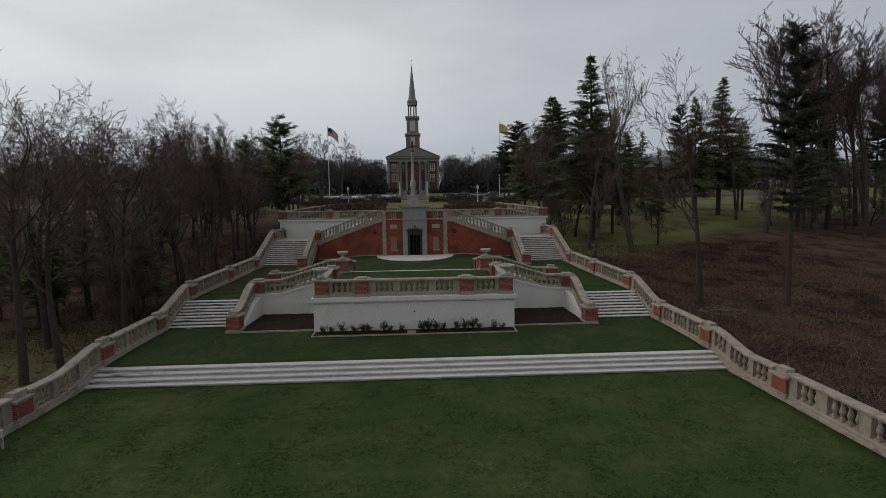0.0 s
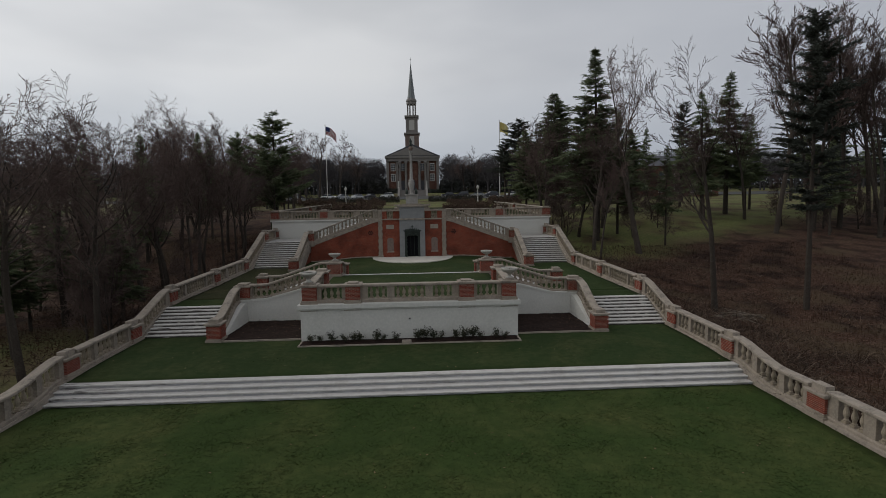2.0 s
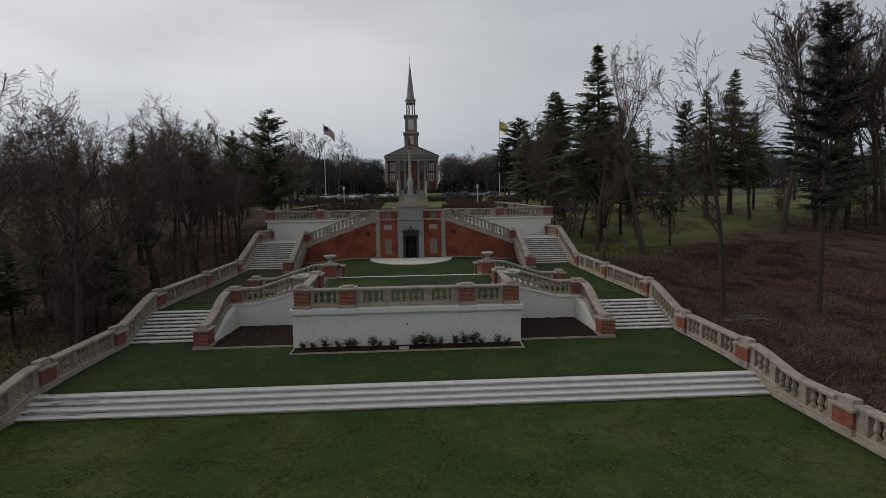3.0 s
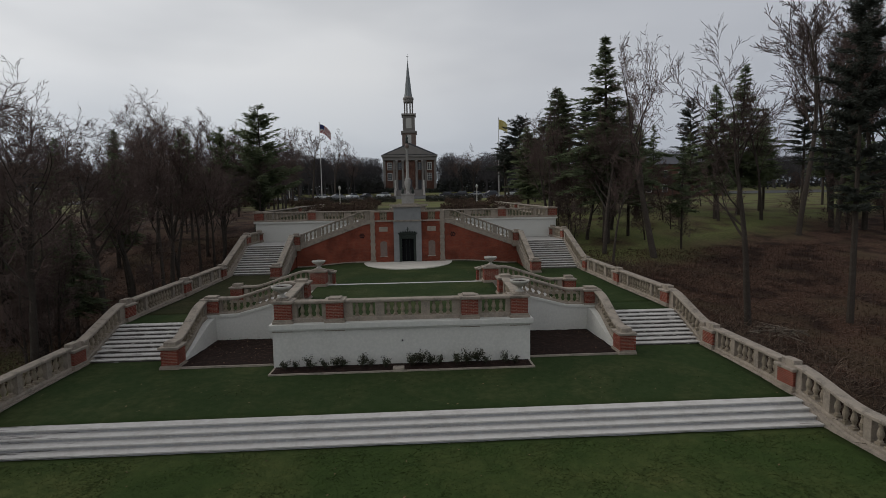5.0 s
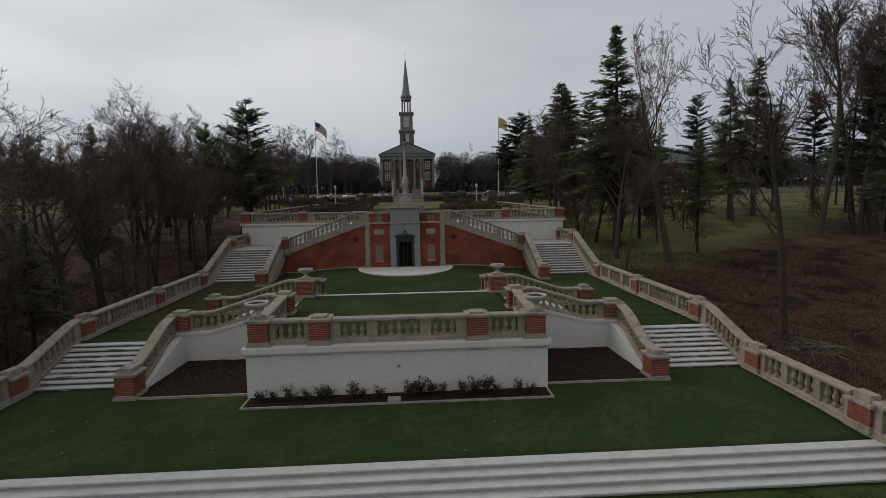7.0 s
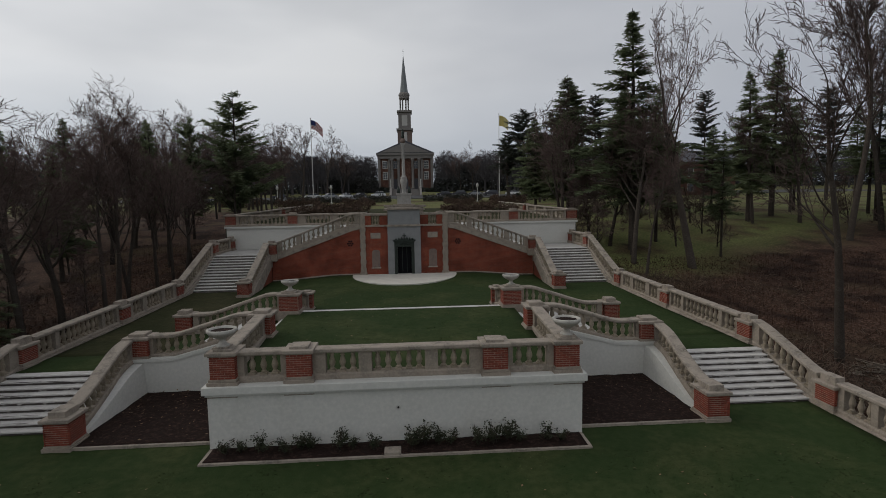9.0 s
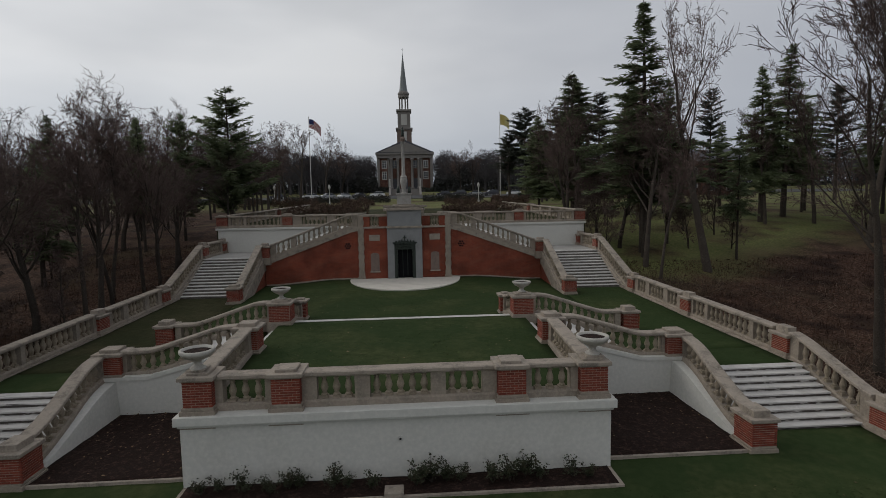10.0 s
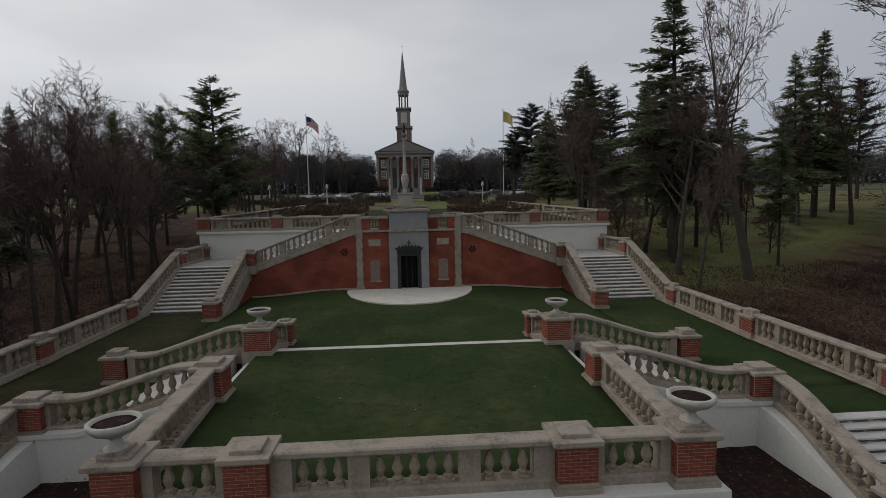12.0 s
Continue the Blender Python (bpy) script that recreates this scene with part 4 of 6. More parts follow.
# ---- planting beds ----
for s in (-1, 1):
    x0, x1 = sorted((s * 5.6, s * 9.85))
    structure("bed_side", patch(x0, x1, 0.75, 5.6, lambda x, y: 0.13 - 0.05 * y / 6 + 0.03 * noise.noise((x * 2, y * 2, 1)), 0.2, 0.3), MULCH, "bare dark mulch bed", "planting bed", True)
    structure("bed_edging", boxes((x0, x1, 0.66, 0.75, -0.2, 0.13), bevel=0.01), CAPSTONE, "thin stone edging of the bed", "kerb")
structure("bed_front", patch(-5.5, 5.5, -0.55, 0.32, lambda x, y: 0.09 + 0.03 * noise.noise((x * 3, y * 3, 2)), 0.15, 0.3), MULCH, "dark mulch bed along the white wall", "planting bed", True)
structure("bed_front_edging", boxes((-5.6, 5.6, -0.64, -0.55, -0.2, 0.08), (-5.6, -5.5, -0.55, 0.3, -0.2, 0.08), (5.5, 5.6, -0.55, 0.3, -0.2, 0.08), bevel=0.01), CAPSTONE, "thin stone edging of the bed", "kerb")
marker = thing("stone_marker", (-0.2, -0.42, 0.06), "small pale stone block in the bed", "block")
part("block", boxes((-0.24, 0.24, -0.2, 0.2, -0.05, 0.1), bevel=0.02), CAPSTONE, marker)
spout = thing("wall_spout", (-0.03, 0.3, 1.13), "small round spout on the white wall", "spout")
bm = lathe([(0.075, 0.0), (0.075, 0.03), (0.05, 0.04), (0.05, 0.05)], 14)
bmesh.ops.transform(bm, matrix=pose(0, 0, 0, 90), verts=bm.verts)
part("spout_rim", bm, TRIM, spout)
bm = lathe([(0.033, 0.05), (0.025, 0.056)], 10)
bmesh.ops.transform(bm, matrix=pose(0, 0, 0, 90), verts=bm.verts)
part("spout_hole", bm, DARK, spout)


def shrub(seed, size):
    rng = random.Random(seed)
    t = thing("rose_shrub", (0, 0, 0), "low leafy shrub with bare stems", "shrub", "shrubs along the wall")
    vs, fs, lv, lf = [], [], [], []
    for i in range(12):
        a, r = rng.uniform(0, 6.28), rng.uniform(0.1, 0.34) * size
        top = Vector((math.cos(a) * r, math.sin(a) * r * 0.7, rng.uniform(0.3, 0.62) * size))
        mid = top * 0.5 + Vector((rng.uniform(-0.04, 0.04), rng.uniform(-0.04, 0.04), 0.04))
        tube(vs, fs, [Vector((0, 0, 0)), mid, top], [0.008, 0.006, 0.003], 3)
        for k in range(30):
            c = mid.lerp(top, rng.uniform(-0.4, 1.05)) + Vector((rng.gauss(0, 0.05), rng.gauss(0, 0.05), rng.gauss(0, 0.04))) * size
            u = Vector((rng.uniform(-1, 1), rng.uniform(-1, 1), rng.uniform(-0.6, 0.6))).normalized() * 0.035
            w = u.cross(Vector((rng.uniform(-1, 1), rng.uniform(-1, 1), 1))).normalized() * 0.02
            b = len(lv)
            lv += [c - u, c + w, c + u, c - w]
            lf.append((b, b + 1, b + 2, b + 3))
    part("branchwork", list_mesh("branchwork", vs, fs, BARK), None, t)
    part("foliage", list_mesh("foliage", lv, lf, SHRUB), None, t)
    return t


shrubs = [shrub(i, 1.0) for i in range(3)]
spots = [(-5.0, 0.7), (-4.6, 0.6), (-4.0, 0.8), (-3.3, 0.7), (-2.9, 0.75), (-2.6, 0.7), (-1.75, 0.85), (-1.4, 0.6), (-0.75, 0.7), (0.35, 1.2), (0.75, 1.25), (1.15, 1.0), (1.5, 0.85), (2.3, 1.1), (2.75, 1.2), (3.2, 1.3), (3.55, 0.8), (4.4, 0.9), (4.8, 0.75)]
rng = random.Random(5)
for i, (x, k) in enumerate(spots):
    k *= 1.25 if x < 0 else 0.98
    m = Matrix.LocRotScale((x, -0.12 + rng.uniform(-0.12, 0.12), 0.05), Euler((0, 0, rng.uniform(0, 6))), (k, k, k))
    if i < 3:
        shrubs[i].matrix_basis = m
    else:
        o = copy_thing(shrubs[i % 3], Matrix())
        o.matrix_basis = m

# ---- bench on the lower lawn ----
bench = thing("garden_bench", (-13.75, -11.95, lower_z(0, -11.95)), "pale wooden slatted bench by the balustrade", "bench", turn=90)
BENCHWOOD = mat("bench_wood", (0.36, 0.34, 0.31), 0.8, noise_a=((0.22, 0.2, 0.18), 6, 0.45, 0.7, 0.7), bump=0.2)
for y in (-0.2, -0.05, 0.1):
    part("seat_slat", boxes((-0.85, 0.85, y - 0.06, y + 0.06, 0.40, 0.44), bevel=0.008), BENCHWOOD, bench)
for z in (0.56, 0.7, 0.84):
    part("back_slat", boxes((-0.85, 0.85, 0.2, 0.23, z - 0.05, z + 0.05), bevel=0.006), BENCHWOOD, bench)
for x in (-0.78, 0.78):
    part("leg", boxes((x - 0.035, x + 0.035, -0.24, -0.17, -0.05, 0.62), bevel=0.006), BENCHWOOD, bench)
    part("leg", boxes((x - 0.035, x + 0.035, 0.17, 0.24, -0.05, 0.9), bevel=0.006), BENCHWOOD, bench)
    part("armrest", boxes((x - 0.04, x + 0.04, -0.27, 0.2, 0.6, 0.64), bevel=0.008), BENCHWOOD, bench)

# ---- column monument on the upper terrace ----
mon = thing("column_monument", (-0.3, 62, 6.1), "tall pale stone column on a stepped pedestal", "monument")
part("step_base", boxes((-2.9, 2.9, -2.9, 2.9, -0.5, 0.3), (-2.2, 2.2, -2.2, 2.2, 0.3, 0.6), (-1.6, 1.6, -1.6, 1.6, 0.6, 0.9), bevel=0.03), CAPSTONE, mon)
part("pedestal_block", boxes((-1.0, 1.0, -1.0, 1.0, 0.9, 2.25), (-1.12, 1.12, -1.12, 1.12, 2.25, 2.45), bevel=0.03), MONUMENT, mon)
part("pedestal_urn", lathe([(0.36, 2.45), (0.36, 2.55), (0.24, 2.65), (0.28, 2.95), (0.42, 3.6), (0.52, 4.2), (0.5, 4.45), (0.42, 4.6), (0.47, 4.68), (0.47, 4.82), (0.3, 4.92)], 18), MONUMENT, mon, smooth=True)
part("shaft", lathe([(0.3, 4.88), (0.32, 5.0), (0.26, 5.12), (0.19, 9.3), (0.23, 9.36), (0.2, 9.42)], 16), MONUMENT, mon, smooth=True)
part("capital", boxes((-0.27, 0.27, -0.27, 0.27, 9.42, 9.6), (-0.34, 0.34, -0.34, 0.34, 9.6, 9.7), bevel=0.03), MONUMENT, mon)
part("globe", lathe([(0.08, 9.7), (0.25, 9.78), (0.36, 10.0), (0.36, 10.14), (0.25, 10.36), (0.1, 10.43)], 14), TABLET, mon, "dull reddish stone ball", smooth=True)
st = new("statue", bm_mesh(lathe([(0.2, 0), (0.23, 0.2), (0.18, 0.55), (0.23, 0.85), (0.2, 0.98), (0.07, 1.05), (0.11, 1.14), (0.11, 1.24), (0.04, 1.32)], 12), "statue", BRONZE, True))
st.location = (-0.3, 62, 16.53)
tagged(st, "dark bronze standing statue on top of the column", "statue")
for k in (-1, 1):
    st = new("statue", bm_mesh(lathe([(0.2, 0), (0.24, 0.25), (0.2, 0.55), (0.15, 0.8), (0.07, 0.84), (0.1, 0.94), (0.04, 1.06)], 10), "statue", BRONZE, True))
    st.location = (-0.3 + k * 0.8, 61.7, 8.55)
    tagged(st, "dark bronze seated figure on the column's pedestal", "statue", "seated figures")
slab = thing("stone_table", (-0.1, 50, 5.9), "broad pale stone slab on low supports", "slab")
part("top", boxes((-2.6, 2.6, -0.7, 0.7, 0.75, 1.0), bevel=0.03), CAPSTONE, slab)
for x in (-1.9, 0, 1.9):
    part("support", boxes((x - 0.35, x + 0.35, -0.5, 0.5, -0.1, 0.75), bevel=0.02), CAPSTONE, slab)
for s in (-1, 1):
    for x, y in ((4.6, 40), (8.4, 39)):
        p = thing("stone_planter", (s * x - 0.4, y, upper_z(0, y)), "pale stone planter box with a moulded rim", "planter", "stone planters")
        part("box", boxes((-0.85, 0.85, -0.4, 0.4, -0.05, 0.42), bevel=0.02), CAPSTONE, p)
        part("rim", boxes((-0.95, 0.95, -0.48, 0.48, 0.42, 0.56), bevel=0.02), CAPSTONE, p)

# ---- hedges ----


def hedge(x, y, w, d, h, seed, material=None, label="brown winter hedge of dense bare twigs"):
    rng = random.Random(seed)
    t = thing("hedge", (x, y, upper_z(x, y) if y < 66 else ground_z(x, y)), label, "hedge", "garden hedges")
    vs, fs = [], []
    for i in range(int(620 * w * d / 8)):
        c = Vector((rng.uniform(-w / 2, w / 2), rng.uniform(-d / 2, d / 2), 0.0))
        c.z = h * rng.random() ** 0.6 * (0.72 + 0.75 * noise.noise((x + c.x * 0.55, y + c.y * 0.7, 0)))
        u = Vector((rng.gauss(0, 1), rng.gauss(0, 1), rng.uniform(0.2, 1.4))).normalized() * rng.uniform(0.1, 0.28)
        w_ = u.cross(Vector((rng.uniform(-1, 1), rng.uniform(-1, 1), 0.3))).normalized() * 0.05
        b = len(vs)
        vs += [c - u - w_ * 0.4, c + w_, c + u, c - w_]
        fs.append((b, b + 1, b + 2, b + 3))
    part("foliage", list_mesh("foliage", vs, fs, material or HEDGE), None, t)
    vs, fs = [], []
    for i in range(14):
        px = rng.uniform(-w / 2.2, w / 2.2)
        tube(vs, fs, [Vector((px, 0, -0.1)), Vector((px + rng.uniform(-0.2, 0.2), rng.uniform(-0.2, 0.2), h * 0.6))], [0.04, 0.02], 4)
    part("branchwork", list_mesh("branchwork", vs, fs, BARK), None, t)


for i, (x, y, w, d, h) in enumerate([(-6.6, 46, 5.0, 2.4, 1.5), (-10.9, 45, 4.2, 2.4, 1.35), (6.4, 46, 4.6, 2.4, 1.3), (10.6, 45, 4.6, 2.4, 1.55), (-9.5, 56, 6, 3, 1.4), (9, 56, 6, 3, 1.4), (-20, 82, 8, 4, 1.7), (-9, 84, 6, 4, 1.3), (10, 84, 6, 4, 1.3), (19, 82, 7, 4, 1.7), (-31, 84, 8, 4, 1.9)]):
    hedge(x, y, w, d, h, i)
for i in range(13):
    x = -44 + 7.2 * i + (0.8 if i % 2 else -0.6)
    if abs(x) > 4:
        hedge(x, 99 + 3.5 * math.sin(i * 1.9), 7.4, 4, 1.5 + 0.35 * math.sin(i * 2.7), 40 + i, DARKHEDGE, "low dark evergreen hedge below the road")

# ---- trees ----


def grow(rng, wood, twig, p, d, ln, r, level, spec):
    """One limb, bending slowly, and further on its children."""
    thin = spec.get("thin", 0.011)
    v, f = wood if level < 2 else twig
    if level == len(spec["kids"]):
        bow = Vector((rng.gauss(0, 0.22), rng.gauss(0, 0.22), rng.gauss(0.06, 0.16))) * ln
        mid = p + d * ln * 0.5 - bow * 0.35
        tip = p + d * ln * 0.95 + bow * 0.8
        u = d.cross(Vector((rng.gauss(0, 1), rng.gauss(0, 1), rng.gauss(0, 1)))).normalized() * thin
        k = len(v)
        v.extend((p + u, p - u, mid + u * 0.75, mid - u * 0.75, tip))
        f.extend(((k, k + 1, k + 3, k + 2), (k + 2, k + 3, k + 4)))
        return
    n = (9, 7, 4, 2, 2)[level]
    pts, radii = [p], [r]
    q, e = p.copy(), d.copy()
    curl = Vector((rng.gauss(0, 1), rng.gauss(0, 1), rng.gauss(0, 0.5))) * 0.5
    for i in range(n):
        curl = curl * 0.55 + Vector((rng.gauss(0, 1), rng.gauss(0, 1), rng.gauss(0, 0.6))) * 0.75
        e = (e + curl * spec["gnarl"] * (spec.get("steady", 0.35) if level == 0 else (0.75, 0.95, 1.05, 1.05)[min(level - 1, 3)]) + Vector((0, 0, spec["up"][level]))).normalized()
        q = q + e * ln / n
        pts.append(q)
        radii.append(max(r * (1 - spec["taper"][level] * (i + 1) / n), thin))
    if level < 3:
        tube(v, f, pts, radii, (8, 5, 3)[level])
    else:
        side = d.cross(Vector((rng.gauss(0, 1), rng.gauss(0, 1), rng.gauss(0, 1)))).normalized()
        for turned in (side, d.cross(side).normalized()):
            s0 = len(v)
            for q_, r_ in zip(pts, radii):
                v.extend((q_ + turned * r_, q_ - turned * r_))
            f.extend((s0 + 2 * i, s0 + 2 * i + 1, s0 + 2 * i + 3, s0 + 2 * i + 2) for i in range(n))
    k = spec["kids"][level]
    for i in range(k):
        u = spec["from"][level] + (1 - spec["from"][level]) * (i + rng.random()) / k
        u = min(u, 0.999)
        j = int(u * n)
        c = pts[j].lerp(pts[j + 1], u * n - j)
        axis = (pts[j + 1] - pts[j]).normalized()
        side = axis.cross(Vector((rng.gauss(0, 1), rng.gauss(0, 1), rng.gauss(0, 1)))).normalized()
        ang = rng.uniform(*spec["fork"]) * (0.62 if level + 1 == len(spec["kids"]) else 1.0)
        nd = axis * math.cos(ang) + side * math.sin(ang)
        nl = ln * spec["shrink"][level] * rng.uniform(0.65, 1.15) * (1.15 - 0.55 * u if level == 0 else 1.0)
        nr = max(radii[j] * rng.uniform(0.36, 0.55), thin)
        grow(rng, wood, twig, c, nd, nl, nr, level + 1, spec)


def bare_tree(seed, height, spec, label, name="bare_tree", lean=(0, 0)):
    rng = random.Random(seed)
    wood, twig = ([], []), ([], [])
    grow(rng, wood, twig, Vector((0, 0, -0.4)), Vector((lean[0], lean[1], 1)).normalized(), height * spec["bole"], height * spec["girth"], 0, spec)
    t = thing(name, (0, 0, -200), label, "tree")
    part("trunk", list_mesh("trunk", *wood, BARK, True), None, t)
    part("crown", list_mesh("crown", *twig, TWIG), None, t)
    return t


OPEN = dict(thin=0.010, gnarl=0.15, up=(0.05, 0.10, 0.07, 0.05, 0.03), taper=(0.75, 0.75, 0.7, 0.6, 0.5), kids=(10, 6, 5, 4, 3), shrink=(0.55, 0.52, 0.5, 0.52, 0.62), fork=(0.45, 0.95), bole=0.78, girth=0.017)
OPEN["from"] = (0.36, 0.25, 0.2, 0.15, 0.1)
TALL = dict(OPEN, gnarl=0.11, kids=(11, 6, 5, 4, 3), bole=0.86, girth=0.0135, shrink=(0.38, 0.52, 0.5, 0.52, 0.6), fork=(0.35, 0.8))
TALL["from"] = (0.42, 0.25, 0.2, 0.15, 0.1)
GNARLED = dict(OPEN, gnarl=0.22, up=(0.04, 0.08, 0.03, 0.01, 0.0), kids=(9, 7, 5, 4, 3), bole=0.7, girth=0.02, fork=(0.5, 1.1), shrink=(0.62, 0.52, 0.5, 0.52, 0.6))
BUSHY = dict(OPEN, thin=0.009, gnarl=0.18, kids=(12, 6, 5, 4, 3), bole=0.8, girth=0.012, shrink=(0.42, 0.5, 0.5, 0.55, 0.65), fork=(0.55, 1.15))
BUSHY["from"] = (0.12, 0.15, 0.1, 0.1, 0.1)

SPARSE = dict(OPEN, gnarl=0.18, up=(0.05, 0.08, 0.04, 0.01, 0.0), kids=(9, 6, 5, 4, 3), bole=0.8, girth=0.0165, thin=0.010, fork=(0.5, 1.05), shrink=(0.6, 0.52, 0.5, 0.5, 0.6))
SLENDER = dict(TALL, gnarl=0.12, kids=(10, 6, 5, 4, 3), bole=0.9, girth=0.0125, shrink=(0.36, 0.52, 0.5, 0.52, 0.6), fork=(0.3, 0.7), thin=0.011)
SLENDER["from"] = (0.45, 0.25, 0.2, 0.15, 0.1)
SPARSE["from"] = (0.45, 0.25, 0.2, 0.15, 0.1)

GROVE = []
for i, (spec, h) in enumerate([(OPEN, 12), (OPEN, 12), (TALL, 14), (TALL, 14), (GNARLED, 12), (GNARLED, 12), (SPARSE, 14), (SPARSE, 14), (SLENDER, 14), (SLENDER, 14)]):
    GROVE.append((bare_tree(10 + i, h, spec, "leafless winter tree with fine dark twigs"), h))
THICKET = [(bare_tree(40 + i, 6, BUSHY, "leafless reddish-brown understorey tree with dense twigs", "understorey_tree"), 6) for i in range(3)]
LEANER = bare_tree(71, 15, dict(GNARLED, steady=0.2, up=(0.12, 0.12, 0.05, 0.03, 0.0), bole=0.8, girth=0.030, thin=0.012), "leaning leafless tree with a thick dark trunk", lean=(-0.42, 0.0))
SLIM_TREE = bare_tree(73, 16, dict(TALL, steady=0.2, gnarl=0.15, bole=0.85, girth=0.0145, kids=(9, 6, 5, 4, 2), shrink=(0.45, 0.5, 0.5, 0.52, 0.6), fork=(0.35, 0.8)), "tall slender leafless tree on the slope", lean=(-0.08, 0.0))


def plant(kind, h0, x, y, h, turn, lean=0.0, sink=0.0, squash=1.0):
    k = h / h0
    o = copy_thing(kind, Matrix())
    o.matrix_basis = Matrix.LocRotScale((x, y, ground_z(x, y) - sink), Euler((lean, lean * 0.4, turn)), (k * squash, k * squash, k))
    return o


def fir(seed, height, radius, bare=0.12, droop=0.25, density=1.0, tuft=0.5, label="dark evergreen fir with drooping boughs", name="fir_tree", top=0.08, gap=0.0, shape=0.85):
    """A conifer: trunk, boughs in whorls, and sprays of needles along them."""
    rng = random.Random(seed)
    wv, wf, nv, nf = [], [], [], []
    bend = Vector((rng.uniform(-0.2, 0.2), rng.uniform(-0.2, 0.2), 0))
    axis = [Vector((0, 0, -0.4)) + bend * (i / 6) ** 2 + Vector((0, 0, (height + 0.4) * i / 6)) for i in range(7)]
    tube(wv, wf, axis, [height * 0.014 * (1 - 0.93 * i / 6) for i in range(7)], 7)
    z = height * bare
    while z < height * 0.985:
        u = (z / height - bare) / (1 - bare)
        reach = radius * ((1 - u) ** shape * (1 - top) + top * (1 - u) ** 0.4) * rng.uniform(0.72, 1.15)
        if u < 0.12:
            reach *= 0.55 + 3.5 * u
        for k in range(rng.randint(4, 6)):
            if rng.random() < gap:
                continue
            a = rng.uniform(0, 2 * math.pi)
            ln = reach * rng.uniform(0.48, 1.2)
            out = Vector((math.cos(a), math.sin(a), 0))
            start = axis[0].lerp(axis[6], (z + 0.4) / (height + 0.4)) + bend * ((z / height) ** 2 - z / height)
            lift = (0.55 - droop * 2 * (1 - u)) * ln
            pts = [start + out * ln * s + Vector((0, 0, lift * s - droop * ln * s * s * 0.8)) for s in (0, 0.35, 0.7, 1.0)]
            tube(wv, wf, pts, [0.035 + 0.006 * ln, 0.028, 0.016, 0.006], 3)
            side = out.cross(Vector((0, 0, 1)))
            m = max(6, int(ln * 9.0 * density))
            for j in range(m):
                s = 0.12 + 0.9 * (j + rng.random()) / m
                i0 = 0 if s < 0.35 else 1 if s < 0.7 else 2
                lo, hi = ((0, 0.35), (0.35, 0.7), (0.7, 1.0))[i0]
                c = pts[i0].lerp(pts[i0 + 1], min((s - lo) / (hi - lo), 1.1))
                for sd in (-1, 1):
                    tl = tuft * (1.15 - 0.65 * s) * (0.55 + 0.35 * min(ln, 3)) * rng.uniform(0.6, 1.35)
                    dirv = (out * rng.uniform(0.3, 0.95) + side * sd * rng.uniform(0.35, 1.0) + Vector((0, 0, rng.uniform(-0.4, 0.35)))).normalized()
                    for q in range(2):
                        w = dirv.cross(Vector((rng.gauss(0, 0.9), rng.gauss(0, 0.9), 1))).normalized() * tl * rng.uniform(0.10, 0.18)
                        off = dirv * tl * 0.3 * q + Vector((rng.gauss(0, 0.05), rng.gauss(0, 0.05), rng.gauss(0, 0.06)))
                        b = len(nv)
                        nv.extend((c + off + w, c + off + dirv * tl, c + off - w))
                        nf.append((b, b + 1, b + 2))
        z += height * (0.021 if density >= 1 else 0.03) * rng.uniform(0.75, 1.3) * (1 + 0.5 * gap) * (1.05 - 0.6 * u)
    t = thing(name, (0, 0, -200), label, "tree")
    part("trunk", list_mesh("trunk", wv, wf, BARK), None, t)
    part("crown", list_mesh("crown", nv, nf, PINENEEDLE if "green" in label else NEEDLE), None, t)
    return t


FIR_A = fir(1, 20, 4.7, 0.21, 0.30, tuft=0.52, shape=1.05, top=0.015, gap=0.12)
FIR_B = fir(2, 18, 3.9, 0.20, 0.34, tuft=0.52, shape=1.0, top=0.015, gap=0.15)
FIR_C = fir(3, 15, 3.2, 0.30, 0.22, tuft=0.5, gap=0.3, top=0.03)
FIR_D = fir(6, 16, 3.6, 0.14, 0.22, tuft=0.55, gap=0.12, shape=0.62, top=0.03)
PINE_A = fir(4, 16, 4.3, 0.16, 0.04, 1.35, 0.46, "broad green pine with upswept layered boughs", "pine_tree", 0.14, 0.42, 0.62)
PINE_B = fir(5, 20, 3.9, 0.34, 0.16, 1.8, 0.36, "tall dark pine with a bare lower trunk", "pine_tree", 0.10, 0.32, 0.42)
PINE_C = fir(8, 17, 3.6, 0.40, 0.16, 1.3, 0.42, "dark round-headed pine on a bare straight trunk", "pine_tree", 0.30, 0.2, 0.34)


def evergreen(kind, h0, x, y, h, turn=0.0, wide=1.0):
    plant(kind, h0, x, y, h, turn, squash=wide)


# beyond the outer balustrade on the wooded side
evergreen(PINE_A, 16, -16.6, 38.5, 14.3, 0.4, 1.2)
evergreen(PINE_A, 16, -20.9, 38.0, 12.0, 2.2, 0.85)
evergreen(FIR_C, 15, -22.9, 34.4, 11.5, 1.0, 0.9)
rng = random.Random(17)
for x, y, h in ((-19.5, 9.5, 6.5), (-25, 7.0, 7.0), (-22.5, 12.5, 6.5), (-25, 12, 8), (-27, 4, 8.5), (-27, 19, 9), (-26, 26, 9.5), (-30, 34, 11), (-33, 22, 10), (-40, 40, 12), (-28, 44, 11), (-24.5, 8, 7), (-29, 9, 8.5), (-36, 14, 9.5)):
    evergreen(FIR_B if rng.random() < 0.6 else FIR_C, 16.5, x, y, h, rng.uniform(0, 6), rng.uniform(1.0, 1.35))
